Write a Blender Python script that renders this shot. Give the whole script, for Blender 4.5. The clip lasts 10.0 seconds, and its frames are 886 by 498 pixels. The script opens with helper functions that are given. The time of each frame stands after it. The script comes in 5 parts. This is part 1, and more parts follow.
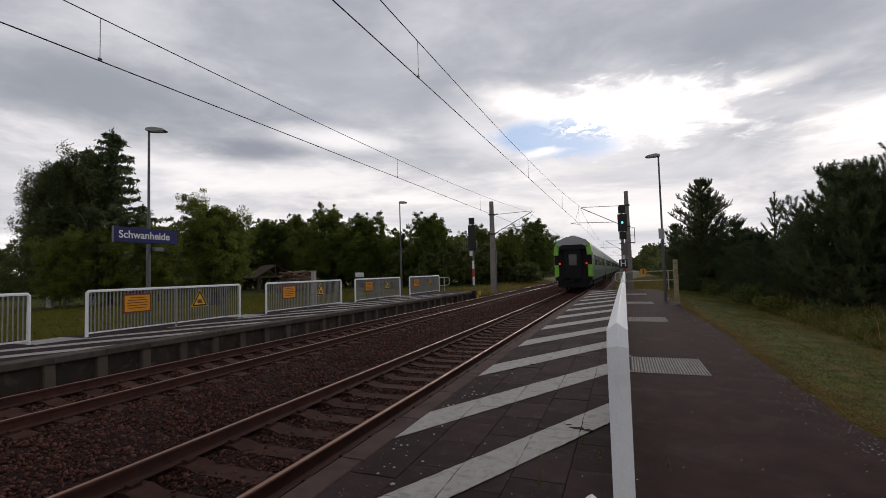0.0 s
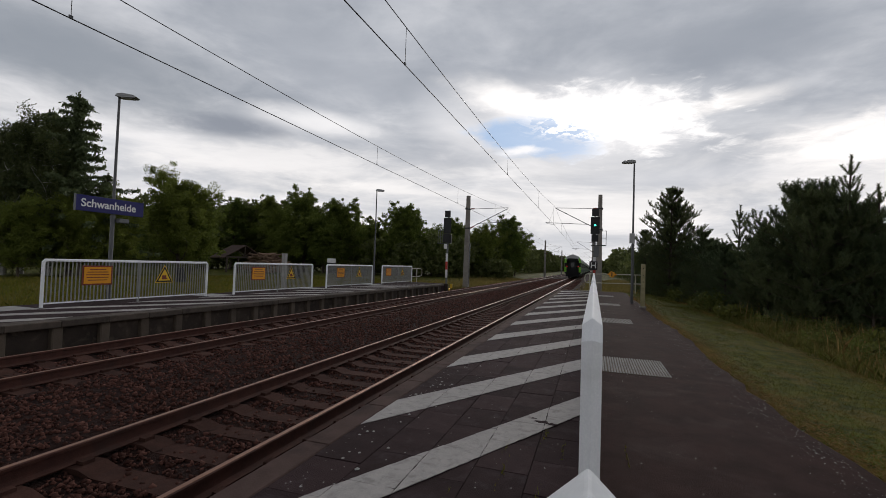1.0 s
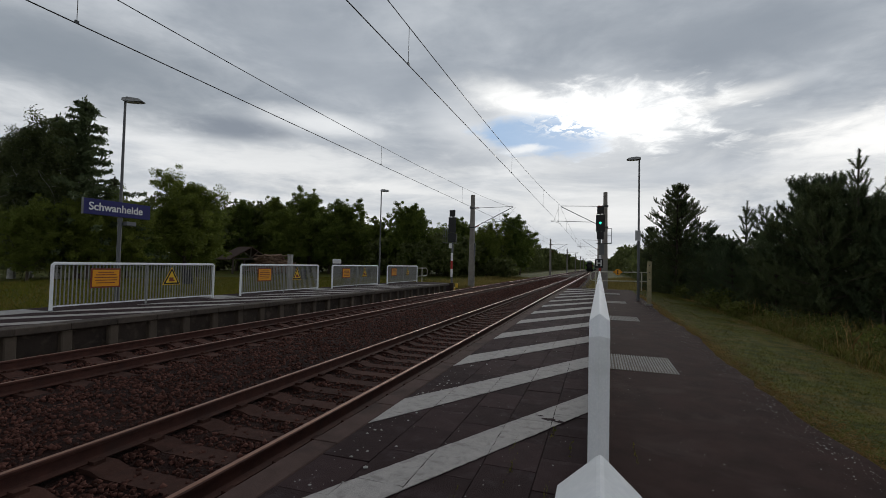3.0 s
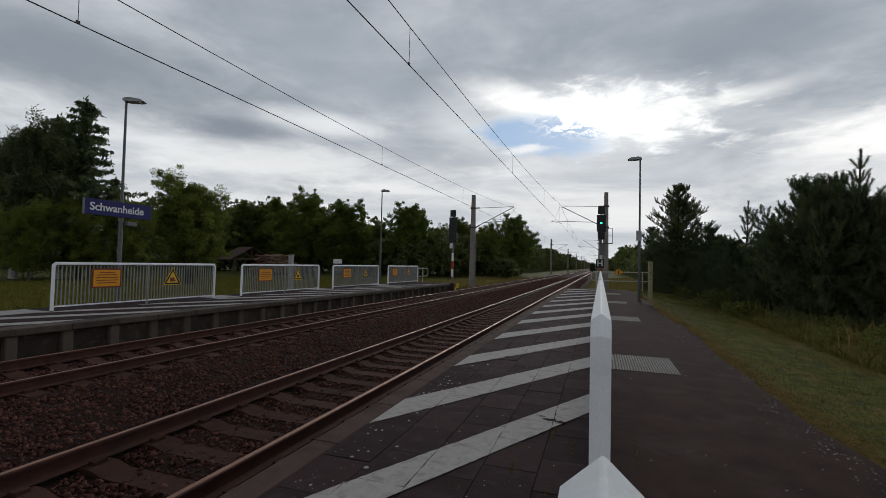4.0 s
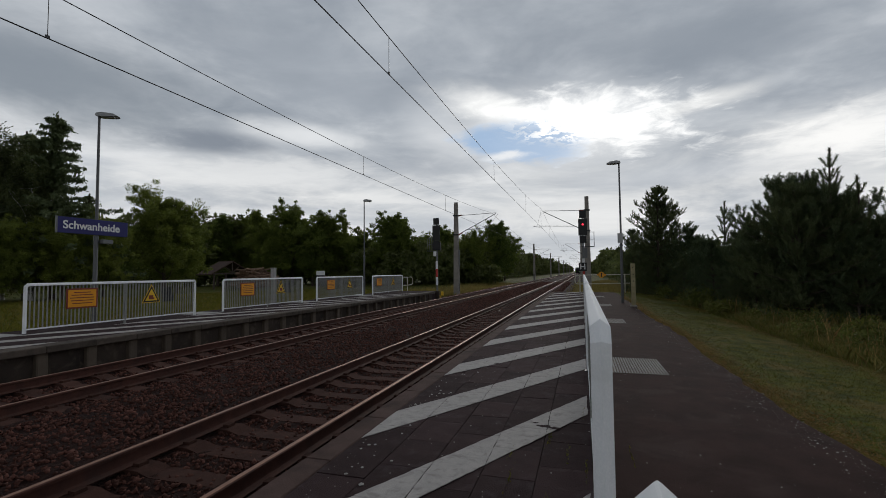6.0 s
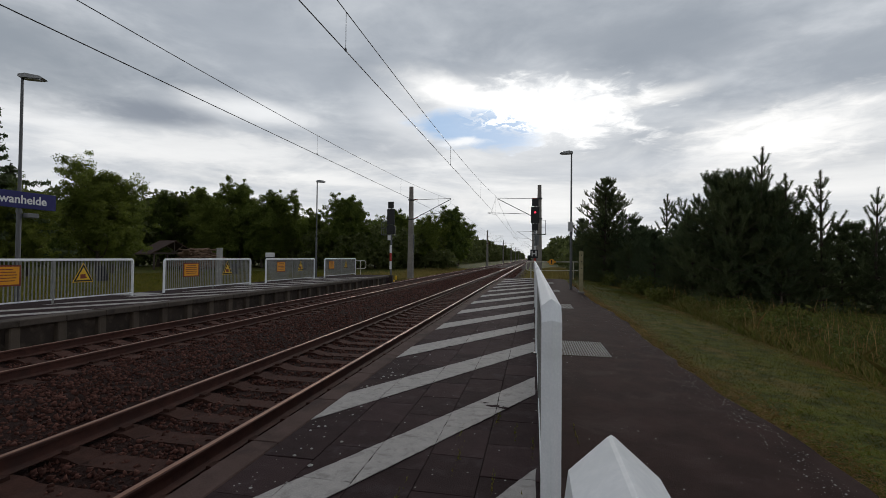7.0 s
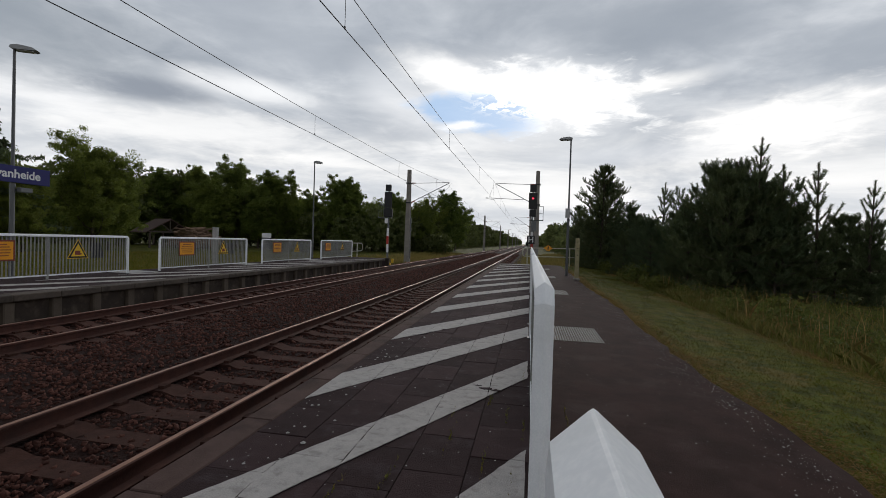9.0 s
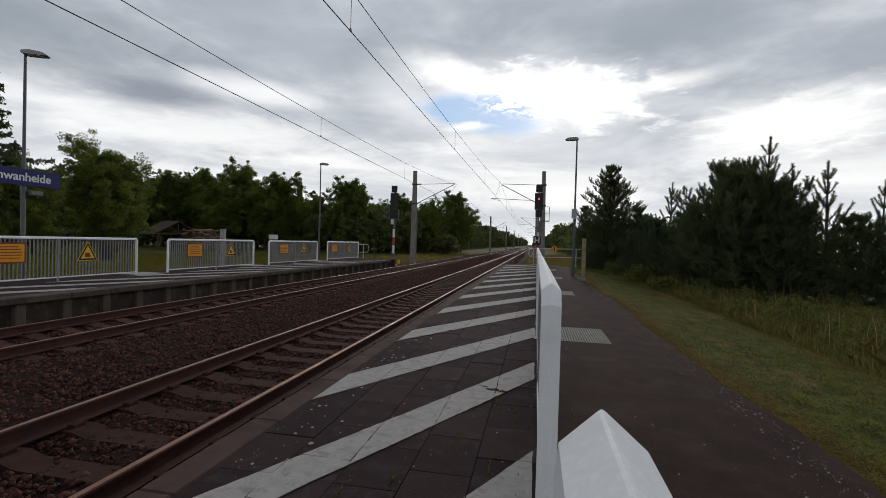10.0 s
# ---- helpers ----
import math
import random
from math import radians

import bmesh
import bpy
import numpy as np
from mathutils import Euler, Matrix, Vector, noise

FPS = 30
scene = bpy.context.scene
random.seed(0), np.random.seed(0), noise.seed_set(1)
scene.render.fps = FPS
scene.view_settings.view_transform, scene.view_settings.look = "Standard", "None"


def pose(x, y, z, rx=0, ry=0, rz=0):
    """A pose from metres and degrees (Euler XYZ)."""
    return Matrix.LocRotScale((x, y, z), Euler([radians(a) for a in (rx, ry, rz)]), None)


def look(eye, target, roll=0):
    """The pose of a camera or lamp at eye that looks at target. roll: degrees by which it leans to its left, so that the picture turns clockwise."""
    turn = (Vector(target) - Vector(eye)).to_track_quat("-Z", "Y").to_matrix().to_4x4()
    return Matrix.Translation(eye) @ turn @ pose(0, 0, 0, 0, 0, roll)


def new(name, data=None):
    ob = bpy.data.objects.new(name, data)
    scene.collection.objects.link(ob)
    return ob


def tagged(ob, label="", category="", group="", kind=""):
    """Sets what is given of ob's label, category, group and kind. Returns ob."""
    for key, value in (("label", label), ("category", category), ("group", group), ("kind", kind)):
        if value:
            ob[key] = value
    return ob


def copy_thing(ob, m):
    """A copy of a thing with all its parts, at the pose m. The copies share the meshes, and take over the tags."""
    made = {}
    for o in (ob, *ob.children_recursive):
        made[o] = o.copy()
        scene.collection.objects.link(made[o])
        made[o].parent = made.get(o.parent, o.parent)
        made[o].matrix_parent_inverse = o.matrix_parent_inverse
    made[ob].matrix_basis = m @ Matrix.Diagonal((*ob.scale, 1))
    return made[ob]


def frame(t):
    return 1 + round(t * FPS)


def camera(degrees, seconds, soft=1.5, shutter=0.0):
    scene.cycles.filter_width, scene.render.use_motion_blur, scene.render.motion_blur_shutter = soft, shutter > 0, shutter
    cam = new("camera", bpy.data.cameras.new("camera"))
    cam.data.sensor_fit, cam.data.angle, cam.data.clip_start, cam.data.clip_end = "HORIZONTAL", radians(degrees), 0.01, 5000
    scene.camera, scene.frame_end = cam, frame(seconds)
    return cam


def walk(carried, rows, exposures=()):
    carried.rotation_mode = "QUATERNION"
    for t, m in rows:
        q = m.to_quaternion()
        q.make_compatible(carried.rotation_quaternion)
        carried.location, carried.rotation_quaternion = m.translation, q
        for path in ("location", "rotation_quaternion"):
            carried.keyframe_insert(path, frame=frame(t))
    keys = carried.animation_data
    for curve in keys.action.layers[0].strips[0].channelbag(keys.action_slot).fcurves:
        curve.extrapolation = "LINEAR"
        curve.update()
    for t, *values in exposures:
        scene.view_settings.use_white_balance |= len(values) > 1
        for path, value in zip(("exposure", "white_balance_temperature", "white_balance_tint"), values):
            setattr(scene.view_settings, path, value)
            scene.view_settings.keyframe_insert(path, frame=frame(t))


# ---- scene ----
cam = camera(87.2, 10.0, soft=0.65)

PATH = [
    (0, (3.676, -0.043, 1.365), (2.952, 1.819, 1.466), -1.6),
    (0.5, (3.66, -0.055, 1.356), (2.991, 1.828, 1.436), 0.2),
    (1, (3.643, -0.05, 1.346), (3.024, 1.851, 1.413), 1.9),
    (1.5, (3.642, -0.053, 1.346), (3.023, 1.848, 1.407), 2.2),
    (2, (3.639, -0.071, 1.348), (3.028, 1.832, 1.411), 1.8),
    (2.5, (3.64, -0.059, 1.338), (3.004, 1.836, 1.402), 1.3),
    (4, (3.638, -0.052, 1.336), (2.996, 1.841, 1.401), 1.3),
    (4.5, (3.637, -0.046, 1.334), (2.985, 1.843, 1.413), 1.4),
    (5, (3.637, -0.054, 1.337), (2.98, 1.833, 1.424), 1.2),
    (5.5, (3.612, -0.048, 1.35), (2.973, 1.844, 1.457), 0.2),
    (7, (3.579, -0.029, 1.32), (3.196, 1.933, 1.355), 0.6),
    (7.5, (3.581, -0.04, 1.317), (3.247, 1.932, 1.319), 1.6),
    (8, (3.586, -0.029, 1.312), (3.245, 1.942, 1.287), 1.7),
    (8.5, (3.586, -0.027, 1.311), (3.218, 1.938, 1.278), 1.8),
    (9, (3.587, -0.023, 1.309), (3.218, 1.943, 1.277), 1.8),
    (9.5, (3.585, -0.03, 1.311), (3.206, 1.934, 1.281), 1.8),
    (10, (3.585, -0.03, 1.311), (3.191, 1.931, 1.282), 1.6),
]
walk(cam, [(t, look(e, g, r)) for t, e, g, r in PATH],
     [(0, 0.27, 6700, 15), (0.5, 0.14, 6660, 13.5), (1, 0.17, 6600, 12.5), (2.5, 0.05, 6430, 9), (4.5, 0.0, 6380, 9), (5.5, -0.10, 6380, 9), (7, 0.14, 6450, 9.5),
      (8, 0.28, 6480, 10), (10, 0.26, 6470, 10)])

# ---- world and light ----
SUN_AZ, SUN_EL = 2.1, 19.0


def aim(az, el):
    a, e = radians(az), radians(el)
    return Vector((math.sin(a) * math.cos(e), math.cos(a) * math.cos(e), math.sin(e)))


class Nodes:
    """Short-hand for building node trees."""

    def __init__(self, tree):
        self.t = tree
        self.t.nodes.clear()

    def n(self, kind, inputs=None, operation=None):
        node = self.t.nodes.new(kind)
        if operation:
            node.operation = operation
        for k, v in (inputs or {}).items():
            self.put(node.inputs[k], v)
        return node

    def put(self, socket, v):
        if isinstance(v, bpy.types.NodeSocket):
            self.t.links.new(v, socket)
        else:
            socket.default_value = v

    def math(self, op, a, b=0.0, clamp=False):
        node = self.n("ShaderNodeMath", {0: a, 1: b}, op)
        node.use_clamp = clamp
        return node.outputs[0]

    def dot(self, a, b):
        return self.n("ShaderNodeVectorMath", {0: a, 1: b}, operation="DOT_PRODUCT").outputs["Value"]

    def ramp(self, fac, stops):
        node = self.n("ShaderNodeValToRGB", {0: fac})
        e = node.color_ramp.elements
        while len(e) < len(stops):
            e.new(0.5)
        for s, (p, c) in zip(e, stops):
            s.position, s.color = p, (*c, 1) if len(c) == 3 else c
        return node.outputs[0]

    def mix(self, fac, a, b, blend="MIX"):
        node = self.n("ShaderNodeMix")
        node.data_type, node.blend_type = "RGBA", blend
        for i, v in ((0, fac), (6, a), (7, b)):
            if not isinstance(v, bpy.types.NodeSocket) and i > 0 and len(v) == 3:
                v = (*v, 1)
            self.put(node.inputs[i], v)
        return node.outputs[2]

    def smooth(self, v, lo, hi):
        node = self.n("ShaderNodeMapRange", {0: v, 1: lo, 2: hi})
        node.interpolation_type = "SMOOTHSTEP"
        return node.outputs[0]

    def noise(self, vec, scale, detail=4.0, rough=0.55, distortion=0.0):
        return self.n("ShaderNodeTexNoise", {"Vector": vec, "Scale": scale, "Detail": detail, "Roughness": rough,
                                             "Distortion": distortion}).outputs["Fac"]


def make_world():
    world = bpy.data.worlds.new("overcast_sky")
    scene.world = world
    world.use_nodes = True
    k = Nodes(world.node_tree)
    d = k.n("ShaderNodeTexCoord").outputs["Generated"]
    sep = k.n("ShaderNodeSeparateXYZ", {0: d})
    up = k.math("MAXIMUM", sep.outputs[2], 0.0)
    flat = k.math("ADD", up, 0.10)
    plane = k.n("ShaderNodeCombineXYZ", {0: k.math("DIVIDE", sep.outputs[0], flat), 1: k.math("DIVIDE", sep.outputs[1], flat), 2: 0.0}).outputs[0]
    big = k.noise(plane, 0.55, 5.0, 0.52, 0.6)
    mid = k.noise(plane, 1.7, 6.0, 0.55, 0.3)
    fine = k.noise(plane, 5.0, 6.0, 0.62, 0.4)
    tiny = k.noise(plane, 15.0, 5.0, 0.6, 0.5)
    # long banks of cloud lying flat above the horizon
    banks = k.noise(k.n("ShaderNodeVectorMath", {0: d, 1: (1.0, 1.0, 4.2)}, operation="MULTIPLY").outputs[0], 3.1, 6.0, 0.58, 0.5)
    cloud = k.math("ADD", k.math("MULTIPLY", big, 0.42), k.math("ADD", k.math("MULTIPLY", mid, 0.22), k.math("ADD", k.math("MULTIPLY", fine, 0.12), k.math("MULTIPLY", banks, 0.24))))
    grey = k.ramp(cloud, [(0.38, (0.29, 0.325, 0.375)), (0.46, (0.40, 0.435, 0.485)), (0.53, (0.56, 0.59, 0.63)), (0.62, (0.84, 0.855, 0.88))])
    # brighter towards the horizon, heavy and grey overhead and behind
    low = k.smooth(up, 0.33, 0.08)
    pale = k.mix(k.smooth(banks, 0.36, 0.62), (0.62, 0.645, 0.68), (1.0, 0.985, 0.96))
    grey = k.mix(k.math("MULTIPLY", low, 0.78), grey, pale)
    high = k.smooth(up, 0.26, 0.44)
    grey = k.mix(k.math("MULTIPLY", high, 0.55), grey, k.mix(k.smooth(mid, 0.38, 0.62), (0.31, 0.345, 0.395), (0.43, 0.465, 0.515)))
    grey = k.mix(k.math("MULTIPLY", k.smooth(up, 0.5, 0.75), 0.8), grey, (0.15, 0.16, 0.18))
    grey = k.mix(k.math("MULTIPLY", k.math("MULTIPLY", k.smooth(sep.outputs[1], 0.1, -0.4), k.smooth(up, 0.25, 0.5)), 0.75), grey, (0.20, 0.205, 0.22))
    wob = k.math("MULTIPLY", k.math("SUBTRACT", mid, 0.5), 1.9)
    wob2 = k.math("MULTIPLY", k.math("SUBTRACT", fine, 0.5), 2.6)

    def patch(az, el, wide, tall, tilt=0.0, ragged=1.0, sharp=0.0, edge=(0.0, 0.9)):
        c = aim(az, el)
        right = Vector((c.y, -c.x, 0)).normalized()
        over = right.cross(c)
        a, b = radians(wide), radians(tall)
        r2 = right * math.cos(radians(tilt)) + over * math.sin(radians(tilt))
        o2 = over * math.cos(radians(tilt)) - right * math.sin(radians(tilt))
        u = k.math("DIVIDE", k.dot(d, tuple(r2)), a)
        v = k.math("DIVIDE", k.math("SUBTRACT", k.dot(d, tuple(o2)), 0.0), b)
        q = k.math("SQRT", k.math("ADD", k.math("MULTIPLY", u, u), k.math("MULTIPLY", v, v)))
        q = k.math("ADD", q, k.math("MULTIPLY", wob, ragged))
        q = k.math("ADD", q, k.math("MULTIPLY", wob2, sharp))
        m = k.smooth(q, edge[1] + 0.35, edge[0] + 0.15)
        return k.math("MULTIPLY", m, k.math("GREATER_THAN", k.dot(d, tuple(c)), 0.0))

    air = k.n("ShaderNodeTexSky")
    air.sky_type, air.sun_disc = "NISHITA", False
    air.sun_elevation, air.sun_rotation = radians(SUN_EL), radians(SUN_AZ)
    sky = air.outputs[0]
    sky = k.n("ShaderNodeVectorMath", {0: sky, "Scale": 0.075}, operation="SCALE").outputs[0]
    out = grey

    def lay(mask, share, colour):
        return k.mix(k.math("MULTIPLY", mask, share), out, colour)
    # heavy grey masses
    out = lay(patch(-57, 18.6, 19, 6.0, -4, 0.5, 0.1), 0.9, (0.265, 0.30, 0.345))
    out = lay(patch(-30, 21.5, 12, 4.6, -14, 0.6, 0.1), 0.55, (0.42, 0.455, 0.505))
    out = lay(patch(14, 23.5, 22, 4.0, -12, 0.6, 0.15), 0.80, (0.31, 0.345, 0.395))
    out = lay(patch(-18, 18, 5, 3.4, -30, 0.7, 0.1), 0.55, (0.66, 0.685, 0.72))
    out = lay(patch(34, 18.5, 12, 3.0, -4, 0.6, 0.2), 0.75, (0.36, 0.395, 0.445))
    out = lay(patch(-68, 9, 9, 5, 0, 0.6, 0.2), 0.6, (0.48, 0.51, 0.555))
    # pale banks low over the trees
    out = lay(patch(-40, 11.3, 18, 2.3, 3, 0.9, 0.7), 0.6, (0.98, 0.975, 0.965))
    out = lay(patch(-33, 16.0, 9, 1.4, -5, 0.9, 0.4), 0.75, (0.95, 0.955, 0.96))
    out = lay(patch(-43.5, 14.4, 6.3, 1.3, 2, 0.45, 0.35), 0.95, (0.27, 0.30, 0.35))
    out = lay(patch(-18, 12.8, 8, 1.0, -4, 0.6, 0.4), 0.55, (0.47, 0.50, 0.545))
    out = lay(patch(-24, 9.0, 9, 1.3, 0, 0.8, 0.4), 0.70, (1.0, 0.99, 0.97))
    # the break in the clouds before the sun
    out = lay(patch(-4, 17.0, 15, 5.0, -2, 0.7, 0.2), 0.85, (0.92, 0.925, 0.935))
    out = lay(patch(-10, 19.2, 8, 2.6, -20, 0.7, 0.3), 0.90, (1.08, 1.07, 1.05))
    out = lay(patch(13, 17.6, 8, 1.0, 8, 0.6, 0.5), 0.70, (0.98, 0.97, 0.95))
    out = lay(patch(24.6, 12.4, 9.5, 3.2, 3, 0.5, 0.5), 1.0, (1.12, 1.10, 1.07))
    out = lay(patch(0.4, 17.3, 11.4, 3.5, -4, 0.6, 0.9), 1.0, (1.45, 1.43, 1.39))
    out = lay(patch(10, 10.5, 13, 1.3, 2, 0.9, 0.4), 0.45, (0.68, 0.70, 0.735))
    gap = patch(-6.8, 15.6, 7.6, 2.5, -6, 0.3, 0.4, (0.45, 0.85))
    flecks = k.math("MULTIPLY", patch(-2.4, 16.8, 7.6, 2.3, -8, 0.3, 0.3), k.smooth(tiny, 0.46, 0.54))
    blue = k.mix(0.9, sky, (0.32, 0.50, 0.76))
    out = lay(k.math("MULTIPLY", gap, k.math("SUBTRACT", 1.0, flecks)), 0.95, blue)
    out = lay(patch(-8.6, 14.0, 3.0, 0.55, 4, 0.4, 0.9), 0.9, (1.0, 1.0, 1.0))
    out = k.mix(k.smooth(sep.outputs[2], -0.02, -0.06), out, (0.10, 0.10, 0.09))
    bg = k.n("ShaderNodeBackground", {0: out, 1: 0.92})
    k.t.links.new(bg.outputs[0], k.n("ShaderNodeOutputWorld").inputs[0])


make_world()
sun = new("sun", bpy.data.lights.new("sun", "SUN"))
sun.data.energy, sun.data.angle, sun.data.color = 0.7, radians(14), (1.0, 0.95, 0.88)
sun.matrix_world = look(aim(SUN_AZ, SUN_EL) * 100, (0, 0, 0))


# ---- materials ----
def surface(name, c1, c2, scale=6.0, rough=0.8, bump=0.3, grain=60.0, stain=None, stain_scale=0.8, metal=0.0, per_object=0.0,
            per_island=0.0, rough_var=0.15, relief=0.01, spec=0.4):
    m = bpy.data.materials.new(name)
    m.use_nodes = True
    k = Nodes(m.node_tree)
    p = k.n("ShaderNodeTexCoord").outputs["Object"]
    if per_object:
        r = k.n("ShaderNodeObjectInfo").outputs["Random"]
        p = k.n("ShaderNodeVectorMath", {0: p, 1: k.n("ShaderNodeCombineXYZ", {0: k.math("MULTIPLY", r, 37.0), 1: r, 2: r}).outputs[0]}, operation="ADD").outputs[0]
    a = k.noise(p, scale, 5.0, 0.6)
    g = k.noise(p, grain, 3.0, 0.6)
    col = k.mix(k.smooth(a, 0.3, 0.7), c1, c2)
    col = k.mix(k.math("MULTIPLY", k.smooth(g, 0.35, 0.75), 0.35), col, tuple(min(1, c * 1.35) for c in c2))
    if stain:
        s = k.noise(p, stain_scale, 6.0, 0.62, 0.4)
        col = k.mix(k.math("MULTIPLY", k.smooth(s, 0.5, 0.68), 0.75), col, stain)
    if per_object:
        col = k.mix(per_object, col, k.mix(k.smooth(r, 0, 1), tuple(c * 0.6 for c in c1), tuple(min(1, c * 1.35) for c in c2)))
    if per_island:
        ri = k.n("ShaderNodeNewGeometry").outputs["Random Per Island"]
        col = k.mix(per_island, col, k.mix(ri, tuple(c * 0.45 for c in c1), tuple(min(1, c * 1.7) for c in c2)))
    b = k.n("ShaderNodeBump", {"Strength": bump, "Distance": relief, "Height": k.math("ADD", g, k.math("MULTIPLY", a, 0.6))})
    ro = k.math("ADD", rough - rough_var / 2, k.math("MULTIPLY", a, rough_var), clamp=True)
    sh = k.n("ShaderNodeBsdfPrincipled", {"Base Color": col, "Roughness": ro, "Metallic": metal, "Normal": b.outputs[0], "Specular IOR Level": spec})
    k.t.links.new(sh.outputs[0], k.n("ShaderNodeOutputMaterial").inputs[0])
    return m


def leafy(name, c1, c2, through_light=0.35):
    m = bpy.data.materials.new(name)
    m.use_nodes = True
    k = Nodes(m.node_tree)
    ri = k.n("ShaderNodeNewGeometry").outputs["Random Per Island"]
    ro = k.n("ShaderNodeObjectInfo").outputs["Random"]
    p = k.n("ShaderNodeTexCoord").outputs["Object"]
    col = k.mix(ri, c1, c2)
    col = k.mix(k.math("MULTIPLY", k.smooth(k.noise(p, 0.5, 3.0), 0.4, 0.7), 0.5), col, tuple(c * 1.5 for c in c2))
    col = k.mix(k.math("MULTIPLY", ro, 0.35), col, (c2[0] * 1.3, c2[1] * 1.05, c2[2] * 0.7))
    a = k.n("ShaderNodeBsdfPrincipled", {"Base Color": col, "Roughness": 0.6, "Specular IOR Level": 0.25})
    b = k.n("ShaderNodeBsdfTranslucent", {"Color": col})
    mixed = k.n("ShaderNodeMixShader", {0: through_light, 1: a.outputs[0], 2: b.outputs[0]})
    k.t.links.new(mixed.outputs[0], k.n("ShaderNodeOutputMaterial").inputs[0])
    return m


def plain(name, c, rough=0.5, metal=0.0, glow=None, power=0.0):
    m = bpy.data.materials.new(name)
    m.use_nodes = True
    k = Nodes(m.node_tree)
    p = k.n("ShaderNodeTexCoord").outputs["Object"]
    a = k.noise(p, 9.0, 5.0)
    col = k.mix(k.math("MULTIPLY", a, 0.3), c, tuple(x * 0.65 for x in c))
    ins = {"Base Color": col, "Roughness": k.math("ADD", rough - 0.05, k.math("MULTIPLY", a, 0.12)), "Metallic": metal}
    if glow:
        ins["Emission Color"], ins["Emission Strength"] = (*glow, 1), power
    sh = k.n("ShaderNodeBsdfPrincipled", ins)
    k.t.links.new(sh.outputs[0], k.n("ShaderNodeOutputMaterial").inputs[0])
    return m


def turf(name, green, dark, straw, through_light=0.0):
    """Grass in patches of green, dark and straw, the same for the soil and for the blades on it."""
    m = bpy.data.materials.new(name)
    m.use_nodes = True
    k = Nodes(m.node_tree)
    p = k.n("ShaderNodeTexCoord").outputs["Object"]
    patches, tufts, specks = k.noise(p, 0.9, 5.0, 0.6, 0.4), k.noise(p, 4.5, 4.0, 0.6), k.noise(p, 26.0, 3.0, 0.65)
    ri = k.n("ShaderNodeNewGeometry").outputs["Random Per Island"]
    col = k.mix(k.smooth(tufts, 0.36, 0.62), dark, green)
    col = k.mix(k.math("MULTIPLY", k.smooth(k.math("ADD", patches, k.math("MULTIPLY", k.math("SUBTRACT", tufts, 0.5), 0.6)), 0.50, 0.68), 0.6), col, straw)
    col = k.mix(k.math("MULTIPLY", k.smooth(specks, 0.56, 0.72), 0.6), col, tuple(c * 1.5 for c in straw))
    col = k.mix(k.math("MULTIPLY", k.smooth(specks, 0.46, 0.30), 0.7), col, tuple(c * 0.65 for c in dark))
    if through_light:
        col = k.mix(k.math("MULTIPLY", ri, 0.35), col, tuple(c * 1.5 for c in straw))
    b = k.n("ShaderNodeBump", {"Strength": 0.9, "Distance": 0.03, "Height": k.math("ADD", specks, tufts)})
    sh = k.n("ShaderNodeBsdfPrincipled", {"Base Color": col, "Roughness": 0.9, "Specular IOR Level": 0.12, "Normal": b.outputs[0]}).outputs[0]
    if through_light:
        sh = k.n("ShaderNodeMixShader", {0: through_light, 1: sh, 2: k.n("ShaderNodeBsdfTranslucent", {"Color": col}).outputs[0]}).outputs[0]
    k.t.links.new(sh, k.n("ShaderNodeOutputMaterial").inputs[0])
    return m


ASPHALT = surface("asphalt", (0.02774, 0.01476, 0.01273), (0.0539, 0.02952, 0.02581), 2.6, 0.95, 0.9, 170, (0.06817, 0.04394, 0.03999), 1.7, relief=0.005, spec=0.12)
PAVER = surface("dark_concrete_paver", (0.03196, 0.01905, 0.01971), (0.05682, 0.03573, 0.03647), 5, 0.95, 0.8, 110, (0.08433, 0.06351, 0.06899), 5.5, per_object=0.35, relief=0.012, spec=0.12)
KERB = surface("brown_kerb_concrete", (0.06697, 0.04167, 0.0351), (0.1042, 0.06758, 0.05931), 3, 0.95, 0.5, 90, (0.04217, 0.02929, 0.02663), 1.6, spec=0.15)
EDGE = surface("mossy_edge_concrete", (0.044, 0.034, 0.02688), (0.0902, 0.07, 0.05568), 4.5, 0.92, 0.7, 80, (0.0242, 0.019, 0.0144), 2.6, per_object=0.3)
CONCRETE = surface("weathered_concrete", (0.16, 0.145, 0.13), (0.24, 0.22, 0.20), 2.5, 0.9, 0.5, 70, (0.045, 0.04, 0.035), 1.3)
# panel and pillar tones set apart for recess shade and caught light, besides stains
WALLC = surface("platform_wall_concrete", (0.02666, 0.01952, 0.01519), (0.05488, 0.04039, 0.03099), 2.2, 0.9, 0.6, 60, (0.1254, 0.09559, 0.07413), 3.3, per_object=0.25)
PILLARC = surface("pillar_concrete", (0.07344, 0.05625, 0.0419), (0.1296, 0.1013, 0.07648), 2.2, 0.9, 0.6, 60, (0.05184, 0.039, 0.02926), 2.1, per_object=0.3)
MASTC = surface("mast_concrete", (0.20, 0.18, 0.16), (0.27, 0.25, 0.225), 2.0, 0.85, 0.3, 70, (0.15, 0.13, 0.12), 0.5)
PAINT = surface("worn_white_paint", (0.37, 0.35, 0.335), (0.45, 0.425, 0.405), 9, 0.85, 0.6, 110, (0.27, 0.252, 0.237), 11.0, spec=0.2)
WHITE = surface("white_powder_coat", (0.7704, 0.7884, 0.8066), (0.8346, 0.8532, 0.872), 3, 0.55, 0.05, 120, (0.6848, 0.702, 0.6976), 2.2, relief=0.002, spec=0.5)
